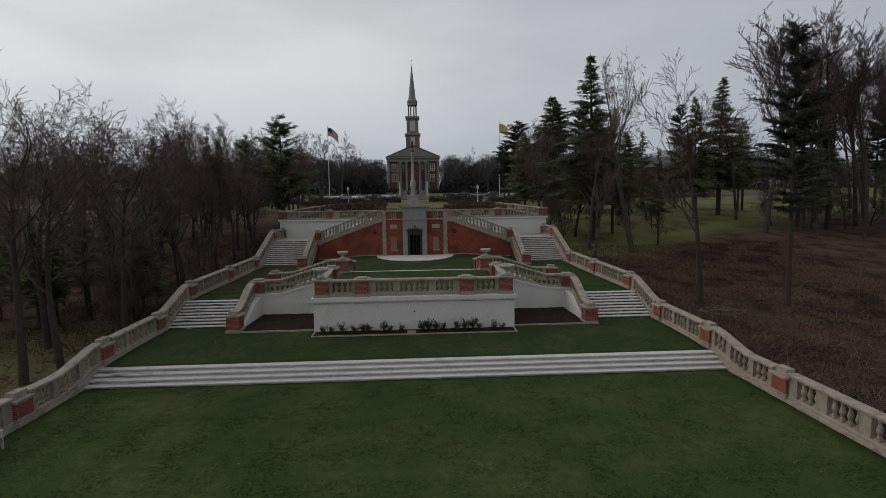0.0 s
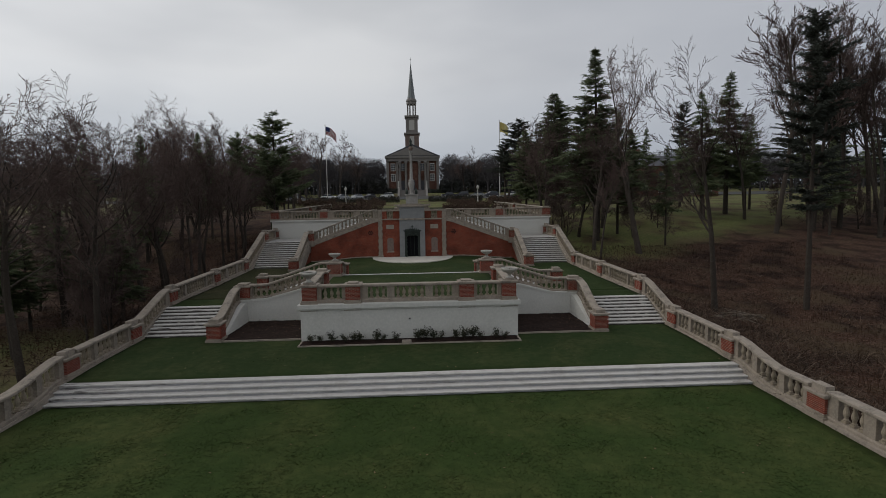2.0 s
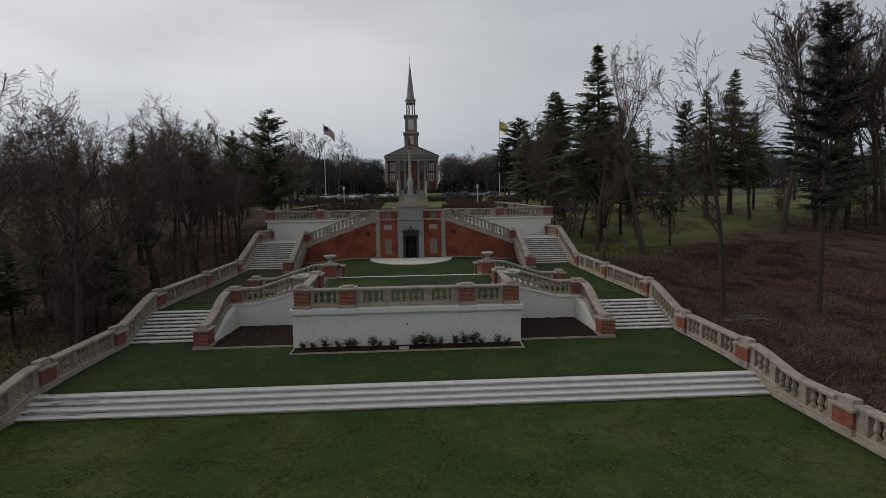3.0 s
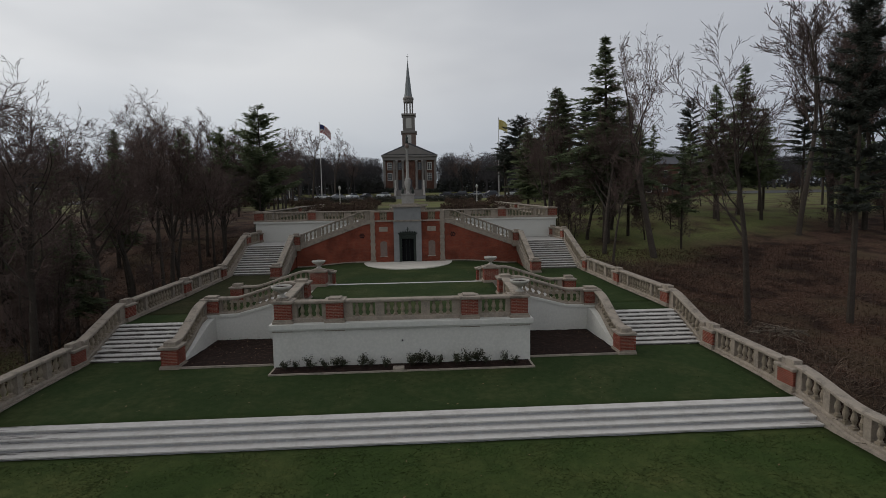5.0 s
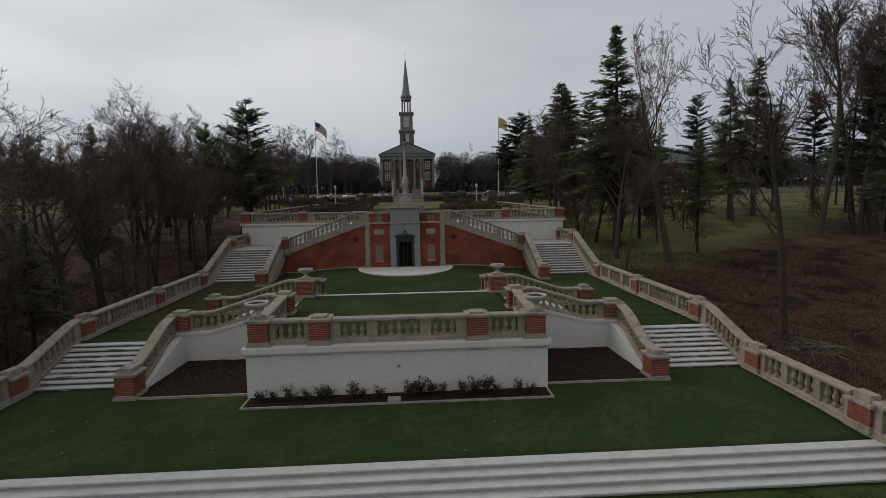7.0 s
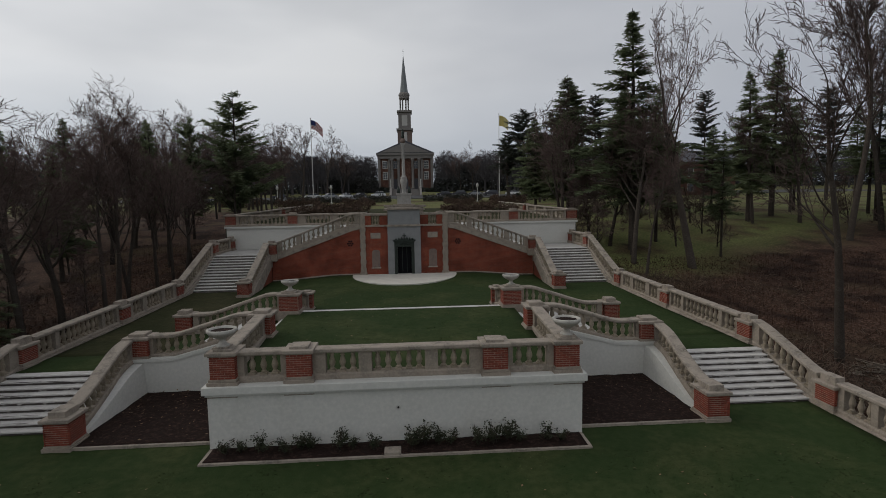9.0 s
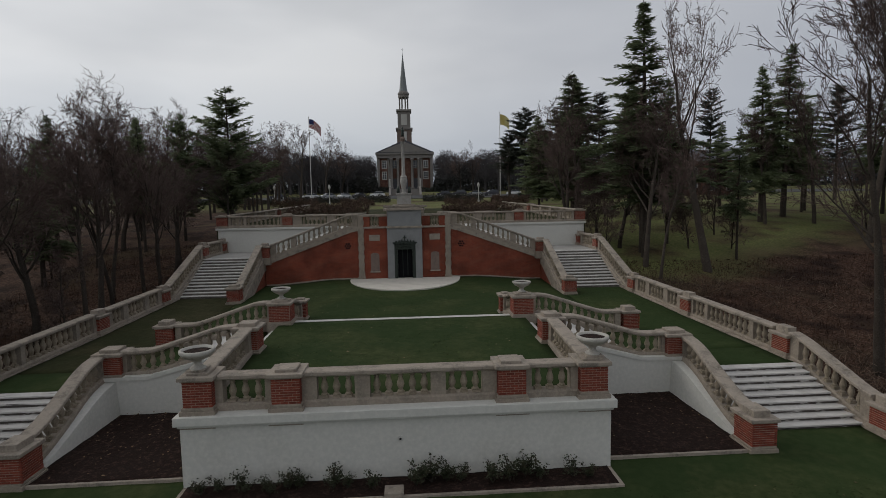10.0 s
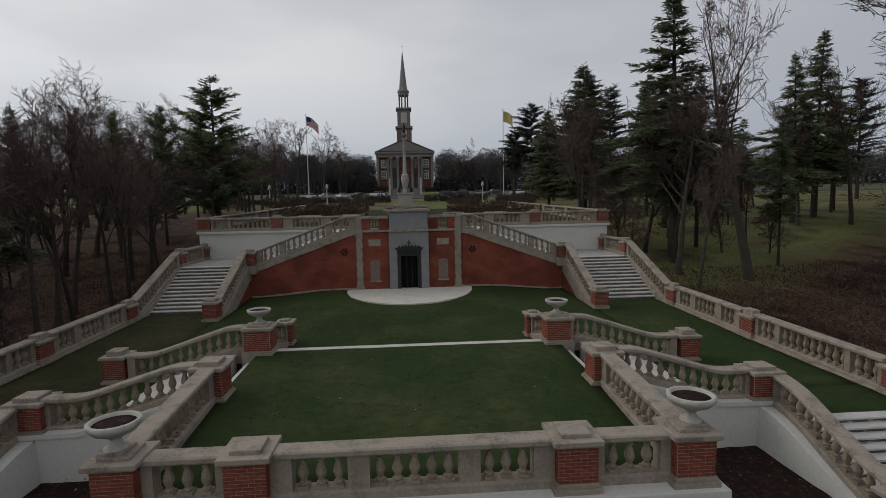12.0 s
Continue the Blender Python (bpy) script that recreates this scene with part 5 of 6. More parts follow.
# far side of the steps
evergreen(FIR_A, 20, 20.0, 29.6, 20.6, 0.3, 1.4)
evergreen(FIR_D, 16, 24.0, 61.0, 19.0, 1.3, 1.4)
evergreen(FIR_D, 16, 21.0, 54.0, 13.0, 5.1, 1.2)
evergreen(FIR_D, 16, 33.0, 52.0, 12.5, 0.8, 1.2)
evergreen(FIR_C, 15, 43.5, 57.0, 11.5, 2.6, 1.3)
evergreen(FIR_D, 16, 18.8, 60.0, 13.0, 2.3, 1.2)
evergreen(PINE_C, 17, 23.3, 88.0, 18.0, 0.9, 1.15)
evergreen(PINE_C, 17, 20.6, 91.0, 13.5, 0.2, 1.25)
evergreen(FIR_D, 16, 28.5, 92.0, 14, 3.2, 1.4)
evergreen(PINE_C, 17, 26.0, 86.0, 13.0, 2.1, 1.3)
evergreen(FIR_B, 18, 44.2, 45.5, 19.8, 4.0, 1.3)
evergreen(FIR_B, 18, 37.9, 40.5, 16.5, 2.0, 1.25)
evergreen(FIR_C, 15, 23.5, 32.5, 14.0, 3.0, 0.9)
evergreen(FIR_D, 16, 27.5, 50.0, 16.0, 5.0, 1.0)
evergreen(PINE_B, 20, 27.6, 8.4, 20.6, 0.7, 0.74)
evergreen(FIR_C, 15, 26.5, 27.0, 10.5, 4.4, 0.75)
for x, y, h in ((46.5, 29.5, 12), (52.5, 37.5, 15), (57.5, 31, 13), (49, 33.5, 9), (62, 36, 16), (54.5, 28, 10), (70, 42, 15), (74, 52, 16), (84, 66, 17), (58, 47, 17), (64, 50, 18), (68, 44, 16), (50, 50, 15), (60, 46, 16), (40, 62, 15), (66, 58, 17), (33, 75, 16), (58, 84, 18), (75, 74, 17), (34, 100, 15), (52, 52, 16)):
    evergreen(FIR_C if rng.random() < 0.75 else PINE_B, 17, x, y, h, rng.uniform(0, 6), rng.uniform(0.85, 1.2))

# unseen firs, added out of view to shade the left of the lower lawn
for x, y, h in ((-24.5, -13, 10), (-21.5, -17, 9.5), (-25, -22, 11), (-22, -27, 10)):
    evergreen(FIR_B, 18, x, y, h, rng.uniform(0, 6), 1.3)

# leafless trees
plant(LEANER, 15, 22.6, 24.2, 20.0, 0.0, squash=0.52)
plant(SLIM_TREE, 16, 20.9, 8.2, 15.5, 0.2)
slope_trees = [(18.6, 31.2, 10, 4), (19.3, 28.2, 11, 2), (18.4, 25.7, 13, 0), (17.9, 22.3, 9, 3), (37.5, 39.1, 12, 3), (41.2, 30.8, 24.5, 9), (43.1, 39.4, 16, 2), (46.5, 32, 22.5, 8), (48.5, 35, 24, 9), (51, 33.5, 24.5, 8), (54, 31, 22, 9), (56, 35, 23, 8)]
slope_trees += [(60, 33, 22, 9), (51, 28, 20, 8), (64, 36, 22, 9), (58, 27, 20, 8), (60, 46, 22, 9), (66, 45, 22, 8), (53, 40.5, 20, 8), (70, 52, 21, 9), (24.5, 40, 15, 0), (23, 36, 12, 4), (17.0, 41, 11, 4), (18.5, 46, 13, 0), (21.5, 52, 16, 1)]
for x, y, h, kind in slope_trees:
    o, h0 = GROVE[kind]
    plant(o, h0, x, y, h, rng.uniform(0, 6.28), rng.uniform(-0.05, 0.05))
for x, y, h, kind in ((-23.5, 104, 17.5, 0), (-31, 112, 17, 4), (-29, 108, 19, 0), (-35, 100, 18, 5), (-23, 138, 19, 1), (-42, 92, 18, 2), (-20, 150, 16, 4), (-50, 96, 19, 0), (-33, 84, 15, 1), (-27, 76, 13, 4), (-38, 72, 15, 3), (-47, 78, 17, 5), (-24, 92, 12, 0), (20, 146, 15, 1), (30, 138, 16, 4), (17, 152, 14, 0), (-19, 58, 9, 4), (-22, 64, 11, 0), (36, 118, 17, 1)):
    o, h0 = GROVE[kind]
    plant(o, h0, x, y, h, rng.uniform(0, 6.28), rng.uniform(-0.05, 0.05))
near_wood = [(-18.1, -4.0, 12.9, 6), (-17.3, -2.6, 11.6, 7), (-16.9, 2.2, 11.6, 6), (-21.4, 2.5, 13.0, 7), (-23.0, 9.0, 13.0, 6), (-25.5, 17.0, 14.5, 7), (-20.5, 14.0, 12.5, 0), (-17.7, 23.2, 10, 2), (-16.3, 22.6, 9, 3), (-16.4, 36, 9, 0)]
near_wood += [(-16.6, 25.5, 9, 4), (-18.6, 19.8, 11, 1), (-18.8, 5.6, 12, 5), (-18.4, 18.0, 11.5, 3), (-19.2, 22.2, 11, 2), (-19.1, 14.9, 11, 4), (-19.0, 28.2, 10.5, 0), (-34.8, 50.5, 16.5, 6), (-31, 47, 13.0, 7), (-18.6, 21.1, 10, 2), (-17.9, 29.5, 8.5, 6), (-20.2, 16.7, 10, 3), (-24.5, 30, 12.5, 1)]
for x, y, h, kind in near_wood:
    o, h0 = GROVE[kind]
    plant(o, h0, x, y, h, rng.uniform(0, 6.28), rng.uniform(-0.06, 0.06))
placed = [(x, y) for x, y, _, _ in near_wood]
count = 0
while count < 37:
    x, y = rng.uniform(-60, -18.5), rng.uniform(2, 78)
    if any((x - a) ** 2 + (y - b) ** 2 < 5.5 for a, b in placed):
        continue
    placed.append((x, y))
    o, h0 = GROVE[rng.randrange(8)]
    plant(o, h0, x, y, rng.uniform(8.2, 10.8) + max(0, y - 20) * 0.045 + max(0, -x - 20) * 0.05, rng.uniform(0, 6.28), rng.uniform(-0.06, 0.06))
    count += 1
count = 0
while count < 30:
    x, y = rng.uniform(-44, -16.4), rng.uniform(2.5, 48)
    if rng.random() < (-16 - x) / 45 or (y > 15 and x > -25):
        continue
    o, h0 = THICKET[rng.randrange(3)]
    if x > -18.5 and rng.random() < 0.6:
        continue
    plant(o, h0, x, y, rng.uniform(4.5, 8.5), rng.uniform(0, 6.28), rng.uniform(-0.08, 0.08))
    count += 1
for x, y, h in ((17.2, 33, 7), (18.4, 36, 8), (17.6, 38.5, 7), (21.0, 41, 8), (24.5, 30.5, 7), (16.8, 29.8, 5), (21.6, 33, 8), (28, 30, 6), (29.5, 35, 7), (31, 40, 8), (27.5, 37, 7), (48, 31, 8), (53, 33, 8), (58, 35, 8), (45, 35, 7), (62, 30, 8), (55, 38, 8), (43, 56, 8), (46, 58, 8)):
    plant(THICKET[rng.randrange(3)][0], 6, x, y, h, rng.uniform(0, 6.28))
for o, _ in GROVE + THICKET + [(LEANER, 0), (SLIM_TREE, 0), (FIR_A, 0), (FIR_B, 0), (FIR_C, 0), (FIR_D, 0), (PINE_A, 0), (PINE_B, 0), (PINE_C, 0)]:
    for c in list(o.children_recursive) + [o]:
        bpy.data.objects.remove(c)

# far woods round the church
rngf = random.Random(91)
wv, wf = [], []
for i in range(360):
    side = rngf.choice((-1, 1))
    y = rngf.uniform(158, 260)
    x = side * ((16 if y > 190 else 30) + (50 + y * 0.9) * rngf.random() ** 1.5) - 0.5
    if 28 < x < 60 and y < 175:
        continue
    h = rngf.uniform(11, 16.5)
    base = Vector((x, y, ground_z(x, y)))
    tube(wv, wf, [base, base + Vector((rngf.gauss(0, 0.3), 0, h * 0.45)), base + Vector((rngf.gauss(0, 0.6), 0, h * 0.85))], [0.3, 0.22, 0.07], 5)
    for k in range(9):
        a = rngf.uniform(0, 6.28)
        p = base + Vector((0, 0, h * rngf.uniform(0.3, 0.6)))
        q = p + Vector((math.cos(a) * h * 0.22, math.sin(a) * h * 0.22, h * rngf.uniform(0.2, 0.36)))
        tube(wv, wf, [p, p.lerp(q, 0.5) + Vector((0, 0, -0.3)), q], [0.14, 0.1, 0.05], 3)
    for k in range(640):
        a, u = rngf.uniform(0, 6.28), rngf.random()
        z = 0.34 + 0.66 * rngf.random() ** 0.8
        r = h * 0.34 * math.sqrt(max(0.02, 1 - ((z - 0.6) / 0.42) ** 2)) * u ** 0.45
        c = base + Vector((math.cos(a) * r, math.sin(a) * r, h * z))
        d = Vector((math.cos(a) * 0.7 + rngf.gauss(0, 0.4), math.sin(a) * 0.7 + rngf.gauss(0, 0.4), rngf.uniform(0.2, 1.2))).normalized()
        w = d.cross(Vector((rngf.gauss(0, 1), rngf.gauss(0, 1), 0.2))).normalized() * 0.05
        n0 = len(wv)
        wv += [c - d * 0.7 + w, c - d * 0.7 - w, c + d * rngf.uniform(0.7, 1.6)]
        wf.append((n0, n0 + 1, n0 + 2))
o = new("far_woods", list_mesh("far_woods", wv, wf, FARTWIG))
tagged(o, "distant leafless woods behind the church", "woods", kind="stuff")
# dark evergreen undergrowth in the distance
vs, fs = [], []
for i in range(110000):
    side = rngf.choice((-1, 1))
    y = rngf.uniform(196, 226)
    x = side * (11.9 + 230 * rngf.random() ** 1.4) - 0.3
    h = max(0.5, 10.0 + 6.0 * noise.noise((x * 0.06, y * 0.05, 4)) + 4.0 * noise.noise((x * 0.3, y * 0.1, 7))) * rngf.random() ** 0.95 * (0.5 + 0.5 * smooth_step((abs(x) - 12) / 14))
    c = Vector((x, y, ground_z(x, y) + h))
    u = Vector((rngf.gauss(0, 1), rngf.gauss(0, 1), rngf.gauss(0, 1))).normalized() * rngf.uniform(0.3, 0.8)
    w = u.cross(Vector((rngf.gauss(0, 1), rngf.gauss(0, 1), 1))).normalized() * rngf.uniform(0.12, 0.32)
    b = len(vs)
    vs += [c - u, c + w, c + u, c - w]
    fs.append((b, b + 1, b + 2, b + 3))
o = new("far_undergrowth", list_mesh("far_undergrowth", vs, fs, FARWOOD))
tagged(o, "distant dark evergreen undergrowth", "undergrowth", kind="stuff")

# bushes along the foot of the church
for k in range(14):
    sx = (-1 if k % 2 else 1) * (7.5 + 1.35 * (k // 2) + rngf.uniform(-0.3, 0.3)) - 0.75
    h = rngf.uniform(1.2, 2.4)
    t = thing("bush", (sx, 202.5 + rngf.uniform(-0.6, 0.6), ground_z(sx, 202.5)), "dark rounded evergreen bush before the church", "bush", "church bushes")
    vs, fs = [], []
    for i in range(260):
        d = Vector((rngf.gauss(0, 1), rngf.gauss(0, 1), rngf.gauss(0, 1))).normalized() * h * 0.62 * rngf.uniform(0.7, 1.08)
        c = Vector((d.x * 1.1, d.y, max(d.z + h * 0.5, 0.02)))
        u = Vector((rngf.gauss(0, 1), rngf.gauss(0, 1), rngf.gauss(0, 1))).normalized() * 0.22
        w = u.cross(d).normalized() * 0.14
        b = len(vs)
        vs += [c - u, c + w, c + u, c - w]
        fs.append((b, b + 1, b + 2, b + 3))
    part("foliage", list_mesh("foliage", vs, fs, NEEDLE), None, t)

# brush on the slope beside the outer balustrade
vs, fs = [], []
for i in range(12000):
    side = 1 if rngf.random() < 0.8 else -1
    x = side * rngf.uniform(15.0, 15.0 + 24 * rngf.random() ** 1.3)
    y = rngf.uniform(-14, 22) if side > 0 else rngf.uniform(-8, 34)
    if noise.noise((x * 0.18, y * 0.18, 9)) < -0.12:
        continue
    b0 = Vector((x, y, ground_z(x, y) - 0.05))
    d = Vector((rngf.gauss(0, 1), rngf.gauss(0, 1), rngf.uniform(0.2, 1.0))).normalized()
    ln = rngf.uniform(0.35, 1.3) * (1.25 if abs(x) < 19 else 0.9)
    tube(vs, fs, [b0, b0 + d * ln * 0.6 + Vector((0, 0, 0.06)), b0 + d * ln + Vector((rngf.gauss(0, 0.1), rngf.gauss(0, 0.1), -0.1))], [0.018, 0.012, 0.006], 3)
BRUSH = mat("dry_brush", (0.085, 0.06, 0.045), 0.95, noise_a=((0.15, 0.12, 0.095), 0.8, 0.5, 0.72, 0.8), spec=0.1, island=0.6)
o = new("brush", list_mesh("brush", vs, fs, BRUSH))
tagged(o, "tangled dry brush on the slope", "brush", kind="stuff")

# heap of cut branches on the slope
heap = thing("brush_pile", (21.2, 6.3, ground_z(21.2, 6.3)), "loose heap of pale cut branches on the litter", "brush pile")
HEAPWOOD = mat("cut_branches", (0.15, 0.125, 0.10), 0.95, noise_a=((0.07, 0.056, 0.045), 3, 0.42, 0.66, 0.8), spec=0.1, obj_random=0.4)
for i in range(64):
    vs, fs = [], []
    a, r = rngf.uniform(0, 6.28), 1.5 * rngf.random() ** 0.6
    c = Vector((r * math.cos(a), r * 0.8 * math.sin(a), rngf.uniform(0.02, 0.55) * (1.1 - r / 1.7)))
    b = rngf.uniform(0, 6.28)
    d = Vector((math.cos(b), math.sin(b), rngf.uniform(-0.12, 0.3))) * rngf.uniform(0.4, 1.1)
    g = rngf.uniform(0.012, 0.04)
    tube(vs, fs, [c - d, c + Vector((rngf.gauss(0, 0.06), rngf.gauss(0, 0.06), 0.04)), c + d], [g, g * 0.8, g * 0.4], 4)
    part("branch", list_mesh("branch", vs, fs, HEAPWOOD), None, heap)

# grass tufts on the lawns
def lawn_height(x, y):
    if y < -5.95:
        return lower_z(x, y)
    if -4.35 < y < -0.75:
        return middle_z(x, y)
    if 1.3 < y < 9.6:
        return platform_z(x, y) if abs(x) < 4.85 else side_z(x, y) if abs(x) > 10.6 and y > 5.3 else None
    if 10.5 < y < 19.9:
        return back_z(x, y) if abs(x) < 9.8 else side_z(x, y)
    return None


BLADE = mat("grass_tuft", (0.044, 0.068, 0.019), 0.9, noise_a=((0.096, 0.101, 0.036), 0.30, 0.44, 0.72, 0.75), noise_b=((0.036, 0.054, 0.017), 3.2, 0.36, 0.62, 0.4), spec=0.08, island=0.4)
BLADE2 = mat("garden_grass_tuft", (0.038, 0.055, 0.021), 0.9, noise_a=((0.086, 0.088, 0.039), 0.36, 0.46, 0.72, 0.7), noise_b=((0.030, 0.046, 0.014), 3.6, 0.37, 0.62, 0.4), spec=0.08, island=0.4)
let_through(BLADE, 0.38)
let_through(BLADE2, 0.35)
tufts = {True: ([], []), False: ([], [])}
count = 0
while count < 130000:
    x = rngf.uniform(-13.9, 13.9)
    y = -22.5 + 16.8 * rngf.random() ** 0.8 if rngf.random() < 0.6 else rngf.uniform(-4.3, 19.8)
    z = lawn_height(x, y)
    if z is None:
        continue
    if y > -5 and (rngf.random() < 0.55 or x < -9.8):
        count += 1
        continue
    vs, fs = tufts[y > -5]
    a = rngf.uniform(0, 6.28)
    k = rngf.uniform(0.018, 0.042)
    lean_x, lean_y = rngf.gauss(0, 0.06), rngf.gauss(0, 0.06)
    b = len(vs)
    vs += [(x - k * math.cos(a), y - k * math.sin(a), z - 0.005), (x + k * math.cos(a), y + k * math.sin(a), z - 0.005), (x + lean_x, y + lean_y, z + rngf.uniform(0.006, 0.020))]
    fs.append((b, b + 1, b + 2))
    count += 1
for high in (False, True):
    o = new("grass", list_mesh("grass", *tufts[high], BLADE2 if high else BLADE))
    tagged(o, "short mown grass tufts on the %s lawns" % ("garden" if high else "lower"), "grass", kind="stuff")

# litter and dead stalks on the slopes
DRY = mat("dry_litter", (0.070, 0.040, 0.027), 0.95, noise_a=((0.022, 0.013, 0.010), 0.45, 0.46, 0.60, 0.85), noise_b=((0.088, 0.062, 0.038), 0.23, 0.52, 0.64, 0.7), spec=0.08, island=0.35)
let_through(DRY, 0.3)
vs, fs = [], []
for i in range(70000):
    if rngf.random() < 0.72:
        x, y = 14.9 + 26 * rngf.random() ** 1.4, rngf.uniform(-16, 27)
    else:
        x, y = -14.9 - 12 * rngf.random() ** 1.3, rngf.uniform(1, 36)
    z = ground_z(x, y)
    a, k = rngf.uniform(0, 6.28), rngf.uniform(0.03, 0.085)
    tall = rngf.random() < 0.3
    up = rngf.uniform(0.15, 0.5) if tall else rngf.uniform(0.01, 0.08)
    out = rngf.uniform(-0.2, 0.2) if tall else k * 1.6
    if tall:
        k = 0.012
    b = len(vs)
    vs += [(x - k * math.cos(a), y - k * math.sin(a), z), (x + k * math.cos(a), y + k * math.sin(a), z + (0.0 if tall else 0.03)), (x - out * math.sin(a), y + out * math.cos(a), z + up)]
    fs.append((b, b + 1, b + 2))
o = new("leaf_litter", list_mesh("leaf_litter", vs, fs, DRY))
tagged(o, "brown leaf litter and dead stalks on the slopes", "leaf litter", kind="stuff")

# fallen leaves on the lawns
vs, fs = [], []
for i in range(650):
    x, y = rngf.uniform(-13.8, 13.8), rngf.uniform(-22, 23)
    z = lower_z(x, y) if y < -5.6 else middle_z(x, y) if -4.2 < y < -0.7 else platform_z(x, y) if 1.3 < y < 9.5 and abs(x) < 4.8 else back_z(x, y) if 10.5 < y < 19 and abs(x) < 9.8 else None
    if z is None:
        continue
    a = rngf.uniform(0, 6.28)
    k = rngf.uniform(0.025, 0.05)
    u, w = Vector((math.cos(a), math.sin(a), 0.2)) * k, Vector((-math.sin(a), math.cos(a), 0.1)) * k * 0.6
    c = Vector((x, y, z + 0.035))
    b = len(vs)
    vs += [c - u, c + w, c + u, c - w]
    fs.append((b, b + 1, b + 2, b + 3))
for i in range(250):
    side = -1 if rngf.random() < 0.75 else 1
    x, y = side * rngf.uniform(5.8, 9.7), 0.9 + 5.0 * rngf.random() ** 0.6
    a = rngf.uniform(0, 6.28)
    k = rngf.uniform(0.02, 0.05)
    u, w = Vector((math.cos(a), math.sin(a), rngf.uniform(-0.4, 0.4))) * k, Vector((-math.sin(a), math.cos(a), rngf.uniform(-0.3, 0.3))) * k * 0.7
    c = Vector((x, y, 0.175))
    b = len(vs)
    vs += [c - u, c + w, c + u, c - w]
    fs.append((b, b + 1, b + 2, b + 3))
LEAF = mat("fallen_leaf", (0.17, 0.115, 0.065), 0.8, noise_a=((0.10, 0.06, 0.03), 0.9, 0.4, 0.65, 0.8), island=0.5)
o = new("fallen_leaves", list_mesh("fallen_leaves", vs, fs, LEAF))
tagged(o, "small pale fallen leaves scattered on the lawns", "leaves", kind="stuff")

# ---- church ----
CX, CY, CZ = -0.75, 207.0, 12.0
church = thing("church", (CX, CY, CZ), "red brick church with a white portico and tall grey steeple", "church")
church.scale = (0.9, 1, 1)
part("body", boxes((-12.6, 12.6, 0, 42, -2, 15.2)), FARBRICK, church)
part("plinth", boxes((-12.9, 12.9, -0.3, 42.2, -2, 0.9), bevel=0.1), CHURCHSTONE, church)
part("entablature", boxes((-13.0, 13.0, -1.0, 42.4, 13.6, 15.0), (-13.5, 13.5, -1.6, 42.8, 15.0, 15.8), bevel=0.08), CHURCHSTONE, church)
bm = bmesh.new()
q = [[bm.verts.new(v) for v in ((-13.6, y, 15.8), (13.6, y, 15.8), (0, y, 21.0))] for y in (-1.6, 43)]
for i in range(3):
    bm.faces.new((q[0][i], q[0][(i + 1) % 3], q[1][(i + 1) % 3], q[1][i]))
bm.faces.new(q[0])
bm.faces.new(q[1][::-1])
bmesh.ops.recalc_face_normals(bm, faces=bm.faces)
part("roof", bm, ROOF, church)
bm = bmesh.new()
q = [[bm.verts.new(v) for v in ((-11.6, y, 16.1), (11.4, y, 16.0), (0, y, 20.2))] for y in (-1.75, -1.5)]
for i in range(3):
    bm.faces.new((q[0][i], q[0][(i + 1) % 3], q[1][(i + 1) % 3], q[1][i]))
bm.faces.new(q[0])
bm.faces.new(q[1][::-1])
bmesh.ops.recalc_face_normals(bm, faces=bm.faces)
part("pediment", bm, CHURCHSTONE, church)
for k in (-1, 1):
    part("corner_pilaster", boxes((k * 12.3 - 0.6, k * 12.3 + 0.6, -0.45, 0.4, 0.9, 13.6)), CHURCHSTONE, church)
    part("corner_pilaster", boxes((k * 7.6 - 0.5, k * 7.6 + 0.5, -0.45, 0.4, 0.9, 13.6)), CHURCHSTONE, church)
for x in (-6.3, -3.3, 0, 3.3, 6.3):
    if x:
        part("column", lathe([(0.85, 0.9), (0.85, 1.3), (0.66, 1.5), (0.58, 12.6), (0.8, 12.9), (0.85, 13.6)], 14), CHURCHSTONE, church, at=(x, -0.9, 0), smooth=True)
for x in (-9.6, -4.8, 4.8, 9.6):
    for z in (5.0, 9.6):
        if abs(x) < 6 and z < 6:
            continue
        w = thing("window", (x, -0.06, z))
        w.parent = church
        part("window_frame", boxes((-1.15, 1.15, -0.12, 0.05, -0.2, 3.1), bevel=0.03), TRIM if abs(x) > 6 else CHURCHSTONE, w)
        for i in (-0.5, 0.5):
            for j in range(3):
                part("pane", boxes((i - 0.4, i + 0.4, -0.17, -0.1, 0.06 + j * 0.98, 0.86 + j * 0.98)), GLASS, w)
for x in (-4.8, 0, 4.8):
    part("door", boxes((x - 1.1, x + 1.1, -0.15, 0.1, 0.9, 5.2)), ROOF, church, "dark door")
part("front_steps", boxes((-9, 9, -3.0, 0, -0.6, 0.6), (-9, 9, -4.2, -3.0, -1.2, 0.1), (-9, 9, -5.4, -4.2, -1.6, -0.4)), CHURCHSTONE, church)
tower = part("tower", boxes((-3.4, 3.4, 2.0, 8.8, 15, 25.6)), TOWERSTONE, church)
part("tower_cornice", boxes((-3.9, 3.9, 1.5, 9.3, 25.6, 26.4), bevel=0.1), CHURCHSTONE, tower)
part("clock_panel", boxes((-1.1, 1.1, 1.85, 2.0, 21.0, 24.8), bevel=0.03), TRIM, tower)
stage = part("clock_stage", boxes((-2.9, 2.9, 2.5, 8.3, 26.4, 33.2)), CHURCHSTONE, church)
part("louvre", boxes((-1.3, 1.3, 2.35, 2.5, 27.6, 32.0), bevel=0.05), TRIM, stage)
for k in (-1, 1):
    part("stage_pilaster", boxes((k * 2.6 - 0.35, k * 2.6 + 0.35, 2.3, 2.6, 26.4, 33.2)), CHURCHSTONE, stage)
